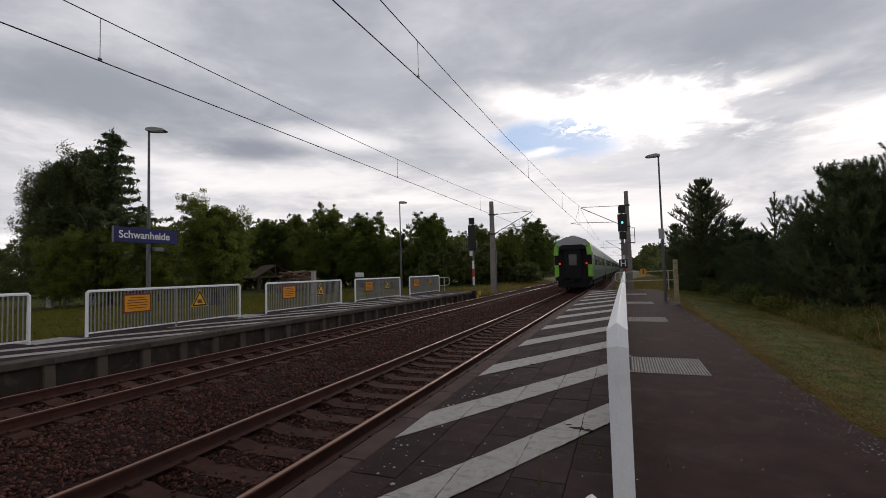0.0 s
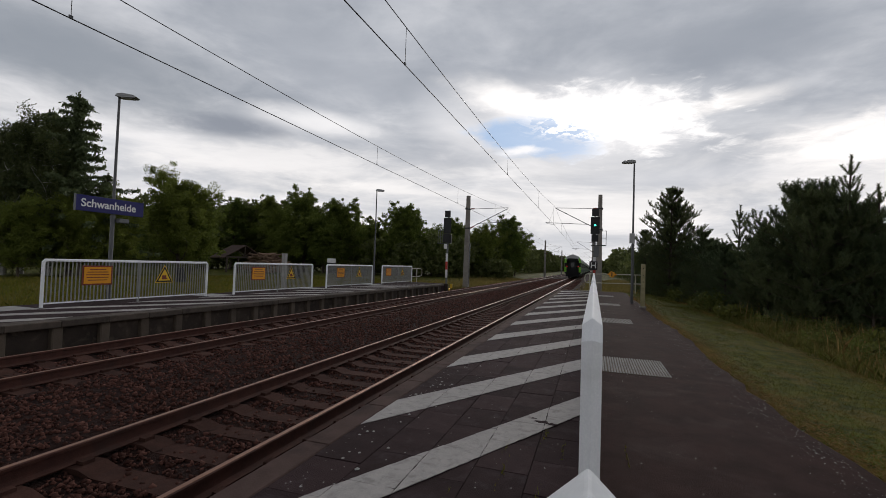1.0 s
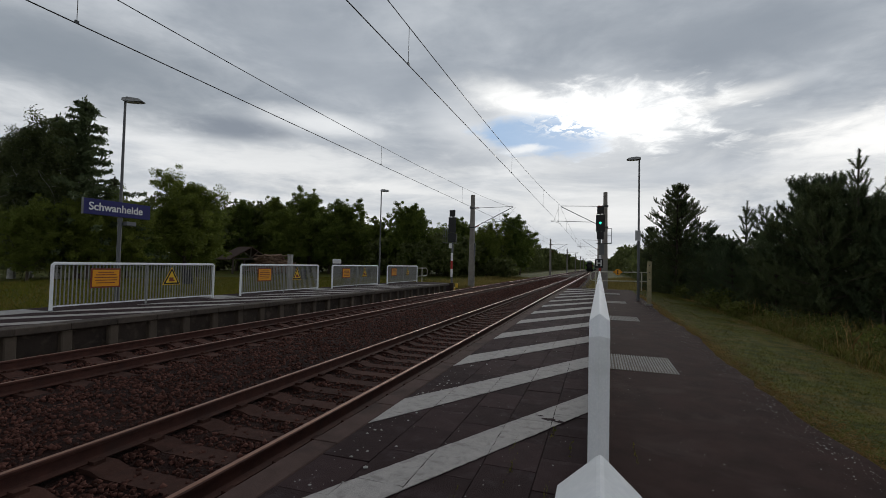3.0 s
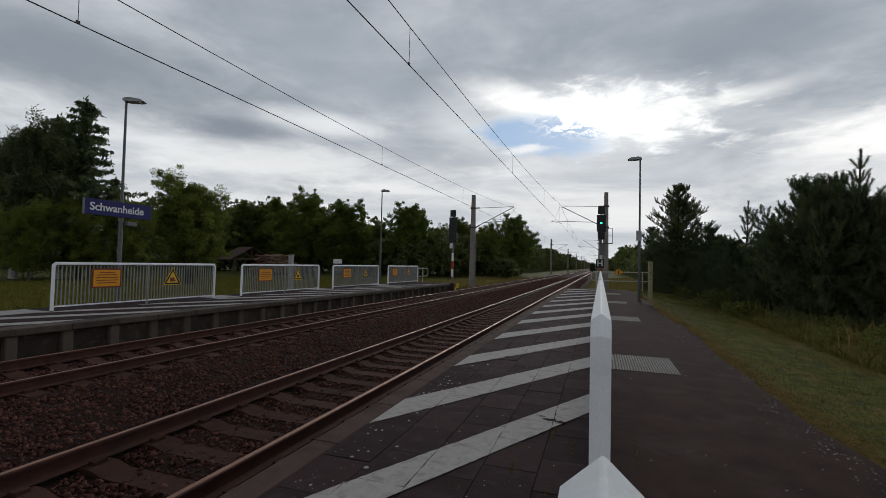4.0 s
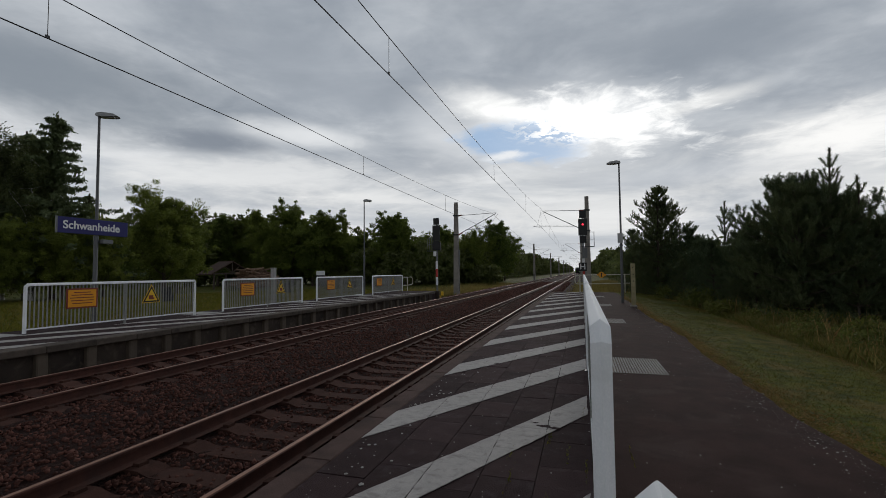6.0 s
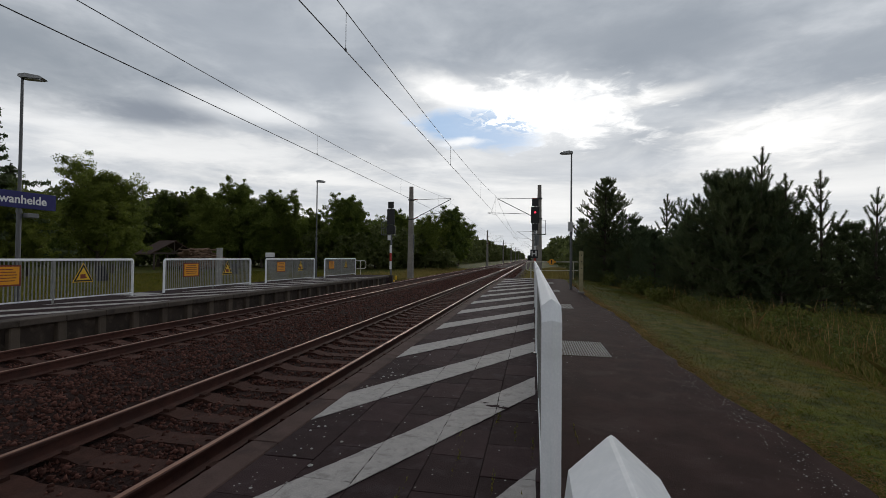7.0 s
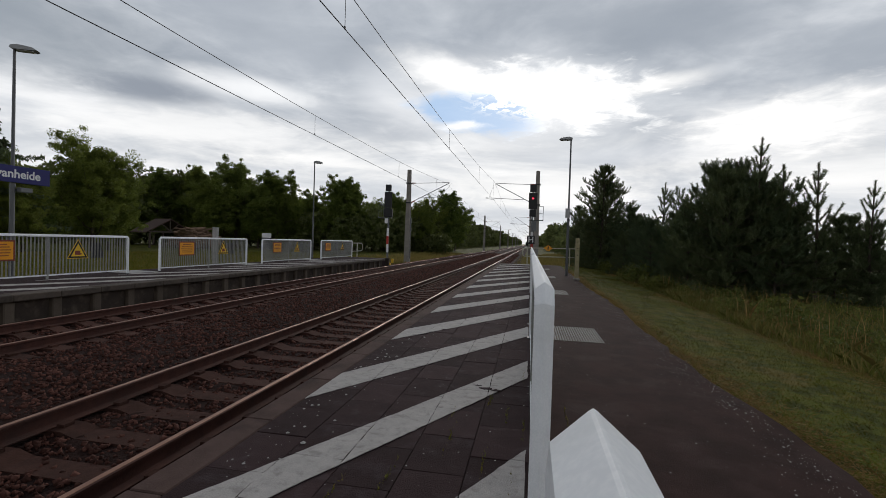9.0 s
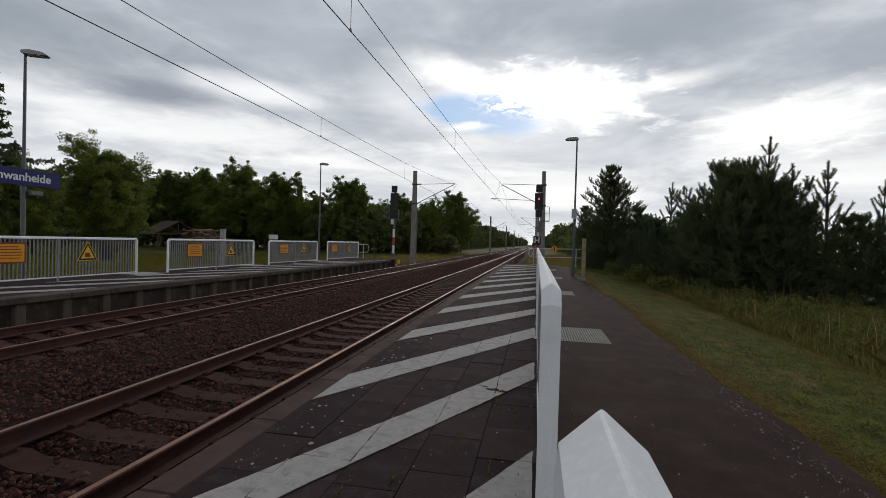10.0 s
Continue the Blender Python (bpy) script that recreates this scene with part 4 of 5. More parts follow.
def make_end_barrier():
    b = thing("platform_end_barrier", "pale painted tube barrier closing the platform end", "barrier", at=(0, 31.1, 0))
    bm = bmesh.new()
    sweep(bm, [(3.25, 0, 1.06), (6.4, 0, 1.10)], 0.03, 8)
    sweep(bm, [(3.25, 0, 0.50), (6.4, 0, 0.55)], 0.03, 8)
    part("rails", bm, BARRIER, b)
    bm = bmesh.new()
    sweep(bm, [(3.25, 0, 1.06), (3.13, 0, 1.0), (3.09, 0, 0.78), (3.13, 0, 0.56), (3.25, 0, 0.50)], 0.03, 8)
    part("rounded_end", bm, BARRIER, b)
    for x in (3.4, 6.1):
        part("post", tubem((x, 0, -0.4), (x, 0, 1.1), 0.035), BARRIER, b)
    d = thing("orange_marker", "small orange round marker with dark upright on the barrier", "sign", at=(4.72, 31.03, 1.08))
    bm = bmesh.new()
    tube(bm, (0, -0.03, 0), (0, 0.0, 0), 0.19, 0.19, 20)
    part("disc", bm, ORANGE, d)
    part("symbol", boxm(-0.03, 0.03, -0.036, -0.03, -0.13, 0.13), BLACK, d)
    part("tabs", boxm(-0.26, 0.26, -0.02, -0.004, -0.05, 0.05), ORANGE, d)
    p = thing("concrete_post", "mossy yellowish concrete post beside the walkway", "post", at=(5.37, 18.55, 0))
    part("shaft", boxm(-0.075, 0.075, -0.07, 0.07, -0.2, 1.6, 0.015), OAKPOST, p)
    part("foot", boxm(-0.12, 0.12, -0.12, 0.12, -0.1, 0.06, 0.02), CONCRETE, p)
    for z in (1.45, 1.2, 0.95):
        part("hole", tubem((0, -0.08, z), (0, -0.06, z), 0.018, None, 8), BLACK, p)
    # low rail behind the end of the opposite platform
    f = thing("platform_end_barrier", "pale painted tube barrier at the opposite platform end", "barrier", at=(-8.8, 31.2, 0))
    bm = bmesh.new()
    sweep(bm, [(0, 0, 1.0), (0, 1.7, 1.0), (0, 1.95, 0.9), (0, 2.0, 0.7), (0, 1.95, 0.5), (0, 1.7, 0.42), (0, 0, 0.42)], 0.028, 8)
    part("rails", bm, BARRIER, f)
    part("post", tubem((0, 0.9, -0.6), (0, 0.9, 1.0), 0.035), BARRIER, f)
    y = thing("yellow_marker", "small yellow block marker beside the track", "marker", at=(-6.9, 33.6, -0.72))
    part("block", boxm(-0.22, 0.22, -0.1, 0.1, 0, 0.3, 0.02), YELLOW, y)
    part("cap", boxm(0.25, 0.42, -0.05, 0.05, 0.3, 0.62, 0.02), YELLOW, y)
    y = thing("yellow_marker", "small yellow block marker beside the track", "marker", at=(2.55, 31.6, -0.2))
    part("block", boxm(-0.22, 0.22, -0.1, 0.1, -0.4, 0.16, 0.02), YELLOW, y)


# ---- train ----
def make_train():
    tr = thing("train", "green and grey express passenger train leaving the station", "train")
    L, W = 26.4, 1.40
    body = [(-1.33, 0.85), (1.33, 0.85), (1.41, 1.2), (1.41, 2.6), (1.33, 3.25), (-1.33, 3.25), (-1.41, 2.6), (-1.41, 1.2)]
    roof = [(-1.335, 3.25), (1.335, 3.25), (1.25, 3.62), (0.95, 3.97), (0.48, 4.19), (0, 4.24), (-0.48, 4.19), (-0.95, 3.97), (-1.25, 3.62)]
    bm = extrude_profile(bmesh.new(), body, [pose(0, 0.3, 0), pose(0, L - 0.3, 0)])
    bodym = finish("coach", bm, GREYLIVERY)
    roofm = finish("roof", extrude_profile(bmesh.new(), roof, [pose(0, 0.12, 0), pose(0, L - 0.12, 0)]), COACHROOF)
    winm = finish("window", boxm(-1.425, 1.425, -0.65, 0.65, 2.0, 2.85, 0.02), WINDOWM)
    doorm = finish("door", boxm(-1.422, 1.422, -0.42, 0.42, 1.0, 2.95, 0.01), TEALLIVERY)
    under = finish("underframe", boxm(-1.2, 1.2, 4.6, L - 4.6, 0.35, 0.86, 0.05), COACHDARK)
    bog = bmesh.new()
    box(bog, -1.1, 1.1, -1.9, 1.9, 0.42, 0.9, 0.05)
    for y in (-1.25, 1.25):
        for x in (-0.75, 0.75):
            tube(bog, (x - 0.06, y, 0.46), (x + 0.06, y, 0.46), 0.46, 0.46, 16)
    bogm = finish("bogie", bog, COACHDARK)
    endm = finish("end_wall", boxm(-1.38, 1.38, 0.22, 0.31, 0.85, 3.2, 0.02), COACHDARK)
    gang = finish("gangway", boxm(-0.62, 0.62, -0.05, 0.25, 0.95, 3.25, 0.06), COACHDARK)
    corner = finish("corner_panel", boxm(-0.17, 0.17, 0.14, 0.6, 1.12, 2.05, 0.04), GREENLIVERY)
    crown = [(1.425, 2.80), (1.375, 3.28), (1.285, 3.64), (0.98, 3.99), (0.80, 3.80), (0.98, 3.46), (1.04, 3.12), (1.06, 2.80)]
    cornert = [finish("corner_panel", extrude_profile(bmesh.new(), [(x * e, z) for x, z in crown], [pose(0, -0.02, 0), pose(0, 0.75, 0)]), GREENLIVERY) for e in (-1, 1)]
    flank = finish("flank_panel", boxm(-1.428, 1.428, 0.31, 0.95, 1.15, 2.05, 0.01), GREENLIVERY)
    band = finish("band", boxm(-1.421, 1.421, 1.0, L - 1.0, 1.2, 1.62, 0.0), TEALLIVERY)
    for i in range(9):
        c = part("coach", bodym, None, tr, "pale green coach body with dark windows", pose(0, i * L, 0))
        part("roof", roofm, None, c)
        part("band", band, None, c)
        for k in range(10):
            part("window", winm, None, c, m=pose(0, 4.0 + k * 2.04, 0))
        for y in (1.5, L - 1.5):
            part("door", doorm, None, c, m=pose(0, y, 0))
        part("underframe", under, None, c)
        for y in (3.6, L - 3.6):
            part("bogie", bogm, None, c, m=pose(0, y, 0))
        part("end_wall", endm, None, c)
        part("gangway", gang, None, c)
        if i == 0:
            part("end_window", boxm(-0.30, 0.30, -0.06, -0.045, 2.0, 2.85, 0.01), WINDOWM, c)
            part("roof_hood", extrude_profile(bmesh.new(), [(x * 0.88, 3.50 + (z - 3.25) * 0.72) for x, z in roof], [pose(0, -0.12, 0), pose(0, 0.13, 0)]), COACHROOF, c)
            for x in (-1.24, 1.24):
                part("corner_panel", corner, None, c, "lime green corner panel", m=pose(x, 0, 0))
                part("corner_panel", cornert[x > 0], None, c, "lime green rounded corner panel")
                bm = bmesh.new()
                tube(bm, (x * 0.80, 0.20, 2.15), (x * 0.80, 0.12, 2.15), 0.075, 0.075, 14)
                part("tail_lamp", bm, TAILLAMP, c, "red glowing tail lamp")
                bm = bmesh.new()
                tube(bm, (x * 0.7, -0.35, 1.05), (x * 0.7, 0.3, 1.05), 0.10, 0.10, 12)
                tube(bm, (x * 0.7, -0.40, 1.05), (x * 0.7, -0.34, 1.05), 0.24, 0.24, 16)
                part("buffer", bm, COACHDARK, c)
            part("flank_panel", flank, None, c, "lime green side panel")
            part("roof_vent", boxm(-0.22, 0.22, 0.5, 1.1, 4.18, 4.32, 0.04), COACHROOF, c)
            part("gangway_hood", extrude_profile(bmesh.new(), [(-0.98, 3.22), (0.98, 3.22), (0.94, 3.46), (0.74, 3.58), (-0.74, 3.58), (-0.94, 3.46)], [pose(0, -0.13, 0), pose(0, 0.1, 0)]), COACHDARK, c)
            part("apron", boxm(-1.15, 1.15, 0.05, 0.25, 0.32, 0.95, 0.03), COACHDARK, c)
            part("coupler", boxm(-0.12, 0.12, -0.25, 0.3, 0.75, 1.0, 0.03), COACHDARK, c)
    return tr


# ---- vegetation ----
def limb(bm, p, d, length, r, rng, bend=0.25, segs=3, lift=0.1, seg=5):
    """A tapered, bent limb; returns points along it."""
    pts = [Vector(p)]
    d = Vector(d).normalized()
    last = None
    for i in range(segs + 1):
        side = d.orthogonal().normalized()
        over = d.cross(side)
        w = r * (1 - 0.75 * i / segs)
        ring = [bm.verts.new(pts[-1] + (side * math.cos(k * 2 * math.pi / seg) + over * math.sin(k * 2 * math.pi / seg)) * w) for k in range(seg)]
        if last:
            for k in range(seg):
                bm.faces.new((last[k], last[(k + 1) % seg], ring[(k + 1) % seg], ring[k]))
        last = ring
        if i < segs:
            d = (d + Vector((rng.uniform(-bend, bend), rng.uniform(-bend, bend), rng.uniform(-bend, bend) + lift))).normalized()
            pts.append(pts[-1] + d * (length / segs))
    bm.faces.new(last)
    return pts


def clumps(c, n, radius, rs):
    """n leaf positions in a flattened ball round each centre, thicker towards its outside."""
    u = rs.normal(size=(len(c) * n, 3))
    u /= np.linalg.norm(u, axis=1)[:, None]
    far = np.repeat(radius, n)[:, None] * rs.uniform(0, 1, (len(u), 1)) ** 0.42
    return np.repeat(c, n, 0) + u * far * np.array([1.0, 1.0, 0.8])


def leafy_tree(label, height, width, seed, leaf, bark, leaf_size=0.17, per=70, low=0.18, droop=0.0, limbs=17, category="tree"):
    rng, rs = random.Random(seed), np.random.default_rng(seed)
    t = thing("tree", label, category, "trees beyond the opposite platform")
    bm = bmesh.new()
    trunk = limb(bm, (0, 0, -0.2), (rng.uniform(-0.05, 0.05), rng.uniform(-0.05, 0.05), 1), height * 0.9, 0.02 * height, rng, 0.06, 6, 0.1, 8)
    centres = []
    for i in range(limbs):
        f = low + (0.98 - low) * (i + rng.random() * 0.6) / limbs
        a = trunk[min(5, int(f * 6))]
        b = trunk[min(6, int(f * 6) + 1)]
        p = a.lerp(b, f * 6 - int(f * 6))
        ang = i * 2.4 + rng.uniform(-0.5, 0.5)
        shape = math.sin(math.pi * min(1, max(0.12, (f - low * 0.4) / (1.05 - low * 0.4)) ** 0.75)) ** 0.7
        ln = width * 0.5 * (0.35 + 0.65 * shape) * rng.uniform(0.6, 1.15)
        pts = limb(bm, p, (math.cos(ang), math.sin(ang), 0.35 + 0.6 * f), ln, 0.0065 * height * (1.2 - f), rng, 0.3, 4, 0.10)
        for j in (1, 2, 3, 4):
            for _ in range(2):
                tw = limb(bm, pts[j], (rng.uniform(-1, 1), rng.uniform(-1, 1), rng.uniform(-0.4, 0.9)), ln * rng.uniform(0.22, 0.5), 0.018, rng, 0.3, 2, 0.05, 3)
                for q in (tw[-1], tw[1]):
                    centres += [q, q + Vector((rng.gauss(0, 1), rng.gauss(0, 1), rng.gauss(0, 0.8))) * width * 0.055]
    centres += [trunk[-1], trunk[-1] + Vector((0, 0, 0.3))]
    part("trunk", bm, bark, t)
    c = np.array([tuple(v) for v in centres])
    pos = clumps(c, per, width * 0.058 * rs.uniform(0.55, 1.4, len(c)), rs)
    if droop:
        pos[:, 2] -= np.abs(rs.normal(size=len(pos))) * droop
    v, f = leaf_cloud(pos, leaf_size, rs, 1.2, droop)
    part("crown", np_mesh("crown", v, f, leaf), None, t)
    return t


def needle_shoots(paths, step_len, needle, per, rs, r=0.004):
    """Needles round shoots: thin triangles pointing forward along each path."""
    P, D = [], []
    for pts in paths:
        for a, b in zip(pts, pts[1:]):
            d = b - a
            n = max(1, int(d.length / step_len))
            for i in range(n):
                P.append(tuple(a + d * ((i + 0.5) / n)))
                D.append(tuple(d.normalized()))
    P, D = np.repeat(np.array(P), per, 0), np.repeat(np.array(D), per, 0)
    n = len(P)
    s = rs.normal(size=(n, 3))
    s -= D * np.sum(s * D, 1)[:, None]
    s /= np.linalg.norm(s, axis=1)[:, None] + 1e-9
    ax = D * rs.uniform(0.35, 0.95, (n, 1)) + s * rs.uniform(0.55, 1.0, (n, 1))
    ax /= np.linalg.norm(ax, axis=1)[:, None]
    side = np.cross(ax, rs.normal(size=(n, 3)))
    side /= np.linalg.norm(side, axis=1)[:, None] + 1e-9
    ln = needle * rs.uniform(0.7, 1.25, (n, 1))
    v = np.stack([P - side * r, P + side * r, P + ax * ln], 1).reshape(-1, 3)
    return v, np.arange(3 * n).reshape(n, 3)


def young_pine(label, height, width, seed, group, needle=0.085, open_top=4, dense=3, r=0.006, slope=0.26, ragged=0.0):
    """A pine with yearly whorls; the topmost whorls stand open and reach upwards."""
    rng, rs = random.Random(seed), np.random.default_rng(seed)
    t = thing("pine_tree", label, "pine tree", group)
    bm = bmesh.new()
    tip = limb(bm, (0, 0, -0.2), (0, 0, 1), height + 0.2, 0.014 * height, rng, 0.02, 8, 0.05, 7)
    candles = [[tip[-2].lerp(tip[-1], 0.1), tip[-1]]]
    shoots = []
    whorls = max(5, int(height / 0.40))
    for w in range(whorls):
        f = 0.03 + 0.94 * w / whorls
        p = Vector((tip[min(7, int(f * 8))].lerp(tip[min(8, int(f * 8) + 1)], f * 8 - int(f * 8))))
        top = whorls - w
        opened = top <= open_top
        n = 4 if opened else 7
        ln = min(width / 2, 0.16 + slope * top) * rng.uniform(0.8, 1.15)
        if opened:
            ln = 0.24 + 0.19 * top
        ln *= 1 - 0.25 * max(0, 0.3 - f) / 0.3
        for k in range(n):
            if not opened and rng.random() < ragged:
                continue
            a = k * 2 * math.pi / n + w * 0.7 + rng.uniform(-0.3, 0.3)
            d = Vector((math.cos(a), math.sin(a), 0.8 if opened else 0.15 + 0.95 * f * f))
            pts = limb(bm, p, d, ln * rng.uniform(0.7 - ragged, 1.12), 0.012 + 0.006 * ln, rng, 0.10, 3, 0.28 if opened else 0.06, 4)
            (candles if opened else shoots).append(pts if top <= open_top + 1 else pts[1:])
            if opened:
                continue
            for j in (1, 2, 3):
                for s in range(dense + (j == 3)):
                    dd = (pts[j] - pts[j - 1]).normalized() * 0.6 + Vector((rng.uniform(-1, 1), rng.uniform(-1, 1), rng.uniform(0.1, 1.5)))
                    shoots.append(limb(bm, pts[j].lerp(pts[j - 1], rng.random() * 0.7), dd, rng.uniform(0.16, 0.34) + 0.05 * ln, 0.008, rng, 0.15, 2, 0.22, 3))
    part("trunk", bm, BARK, t)
    v, f = needle_shoots(shoots, 0.026, needle, 10, rs, r)
    v2, f2 = needle_shoots(candles, 0.022, 0.085, 12, rs, 0.006)
    part("needles", np_mesh("needles", np.concatenate([v, v2]), np.concatenate([f, f2 + len(v)]), NEEDLE), None, t)
    return t


def spruce(label, height, width, seed):
    rng, rs = random.Random(seed), np.random.default_rng(seed)
    t = thing("spruce_tree", label, "conifer", "trees beyond the opposite platform")
    bm = bmesh.new()
    tip = limb(bm, (0, 0, -0.2), (0, 0, 1), height, 0.018 * height, rng, 0.01, 8, 0.05, 7)
    cs = []
    w = int(height / 0.46)
    for i in range(w):
        f = 0.10 + 0.88 * i / w
        p = Vector((0, 0, f * height))
        ln = width / 2 * (1 - f) ** 0.8 * rng.uniform(0.45, 1.15) + 0.15
        for k in range(7):
            if rng.random() < 0.22:
                continue
            a = k * 1.257 + i * 0.9 + rng.uniform(-0.35, 0.35)
            pts = limb(bm, p, (math.cos(a), math.sin(a), 0.25), ln * rng.uniform(0.55, 1.15), 0.02, rng, 0.12, 3, -0.10, 3)
            for q, q2 in zip(pts, pts[1:]):
                for s in range(int(9 + 20 * (q2 - q).length)):
                    c = q.lerp(q2, rng.random())
                    cs.append((c.x + rng.gauss(0, 0.07), c.y + rng.gauss(0, 0.07), c.z - abs(rng.gauss(0, 0.10))))
    for i in range(14):
        cs.append((rng.gauss(0, 0.04), rng.gauss(0, 0.04), height - 0.2 - 0.07 * i))
    part("trunk", bm, BARK, t)
    v, f = leaf_cloud(np.repeat(np.array(cs), 2, 0) + rs.normal(size=(len(cs) * 2, 3)) * 0.06, 0.10, rs, 1.6, 0.7)
    part("crown", np_mesh("crown", v, f, NEEDLE), None, t)
    return t


def far_woods(name, label, rows, seed, mat, leaf=0.085, grow=0.0019, per=900):
    """A strip of woodland made of many small leaf clumps: rows of (x, y, height, width)."""
    rs = np.random.default_rng(seed)
    V, F, off = [], [], 0
    for x, y, h, w in rows:
        dist = math.hypot(x - 3.6, y)
        size = leaf + grow * dist
        count = int(min(2.2, max(0.28, 60.0 / dist)) * per)
        k = 64
        h *= 1.10
        cz = h * (0.10 + 0.82 * rs.uniform(0, 1, k) ** 0.8)
        spread = w * 0.5 * np.sqrt(np.clip(1.08 - np.abs(cz / h - 0.42) * 1.6, 0.06, 1))
        ang = rs.uniform(0, 6.28, k)
        rad = spread * np.sqrt(rs.uniform(0, 1, k))
        c = np.stack([x + rad * np.cos(ang), y + rad * np.sin(ang), ground_height(x, y) + cz], 1)
        pos = clumps(c, max(8, count // k), np.full(k, w * 0.115) * rs.uniform(0.6, 1.25, k), rs)
        v, f = leaf_cloud(pos, size, rs, 1.15)
        V.append(v), F.append(f + off)
        off += len(v)
    ob = new(name, np_mesh(name, np.concatenate(V), np.concatenate(F), mat))
    return tagged(ob, label, "woods", kind="stuff")


def blades(name, label, count, area, tall, wide, seed, mat, lean=0.4):
    rs = np.random.default_rng(seed)
    x, y = area(rs, count)
    z = np.array([ground_height(a, b) for a, b in zip(x, y)])
    n = len(x)
    base = np.stack([x, y, z - 0.01], 1)
    a = rs.uniform(0, 6.28, n)
    h = tall * rs.uniform(0.45, 1.25, (n, 1))
    side = np.stack([np.cos(a), np.sin(a), np.zeros(n)], 1) * wide * rs.uniform(0.6, 1.3, (n, 1))
    ln = rs.normal(size=(n, 3)) * lean
    ln[:, 2] = 1
    m = base + np.array([0, 0, 1.0]) * h * 0.55 + ln * np.array([1, 1, 0]) * h * 0.22
    tp = base + ln * np.array([1, 1, 0]) * h * 0.8 + np.array([0, 0, 1.0]) * h
    v = np.stack([base - side, base + side, m + side * 0.7, tp, m - side * 0.7], 1).reshape(-1, 3)
    f = np.arange(5 * n).reshape(n, 5)
    ob = new(name, np_mesh(name, v, f, mat))
    return tagged(ob, label, "grass", kind="stuff")


def make_left_trees():
    a = leafy_tree("broad dark green deciduous tree", 9.4, 8.4, 1, LEAF, BARK, 0.075, 95, limbs=26)
    b = leafy_tree("tall airy birch with hanging grey-green leaves", 12.0, 5.6, 2, LEAFBIRCH, BIRCHBARK, 0.06, 62, 0.12, 0.55, 24)
    c = spruce("tall dark conifer with drooping ragged branches", 13.9, 10.5, 3)
    d = leafy_tree("slender roundish deciduous tree at the wood edge", 9.5, 6.4, 5, LEAFLIGHT, BARK, 0.075, 85, 0.15, limbs=24)

    def spot(az, dist):
        v = aim(az, 0) * dist
        return 3.64 + v.x, v.y

    def put(ob, az, dist, s=1.0, turn=0, first=False):
        x, y = spot(az, dist)
        m = pose(x, y, ground_height(x, y), 0, 0, turn) @ Matrix.Scale(s, 4)
        if first:
            ob.matrix_basis = m
            return ob
        return copy_thing(ob, m)
    put(a, -47.7, 50, 0.92, 0, True)
    put(b, -61.5, 46, 1.0, 0, True)
    put(c, -56.8, 45, 1.02, 0, True)
    put(d, -42.6, 84, 1.2, 0, True)
    put(a, -46.5, 52, 0.84, 140)
    put(b, -58.3, 46, 1.08, 140)
    put(c, -54.2, 47, 0.60, 210)
    put(b, -60.2, 49, 0.9, 60)
    put(b, -61.4, 47, 0.92, 100)
    put(c, -58.6, 49, 0.95, 90)
    put(a, -52.8, 47, 0.72, 40)
    put(a, -60.4, 42, 0.56, 170)
    put(a, -56.0, 43, 0.6, 20)
    put(a, -53.6, 44, 0.62, 120)
    put(a, -45.8, 84, 1.1, 250)
    for i, (az, dist, s) in enumerate(((-39.2, 84, 1.05), (-36.9, 76, 1.0), (-34.6, 78, 1.12), (-32.4, 76, 1.03), (-30.4, 75, 0.98), (-28.2, 78, 0.9), (-40.8, 88, 1.0), (-26.2, 74, 0.85),
                                       (-21.4, 72, 0.83), (-19.4, 78, 0.84), (-17.2, 76, 0.80), (-15.2, 84, 0.86), (-13.2, 76, 0.62))):
        put(a if i % 2 else d, az, dist, s * (1.0 if i % 2 else 1.02), 67 * i)
    put(d, -23.6, 70, 0.94, 33)
    for i, az in enumerate((-50.5, -46.5, -43.8, -38.2, -35.8, -33.5, -31.5, -29.4)):
        put(a, az, 88 + 3 * (i % 3), 1.08 if az < -30 else 0.98, 50 * i)
    put(a, -12.6, 88, 1.0, 80)
    put(d, -10.6, 92, 1.02, 10)
    put(a, -9.2, 100, 1.0, 200)


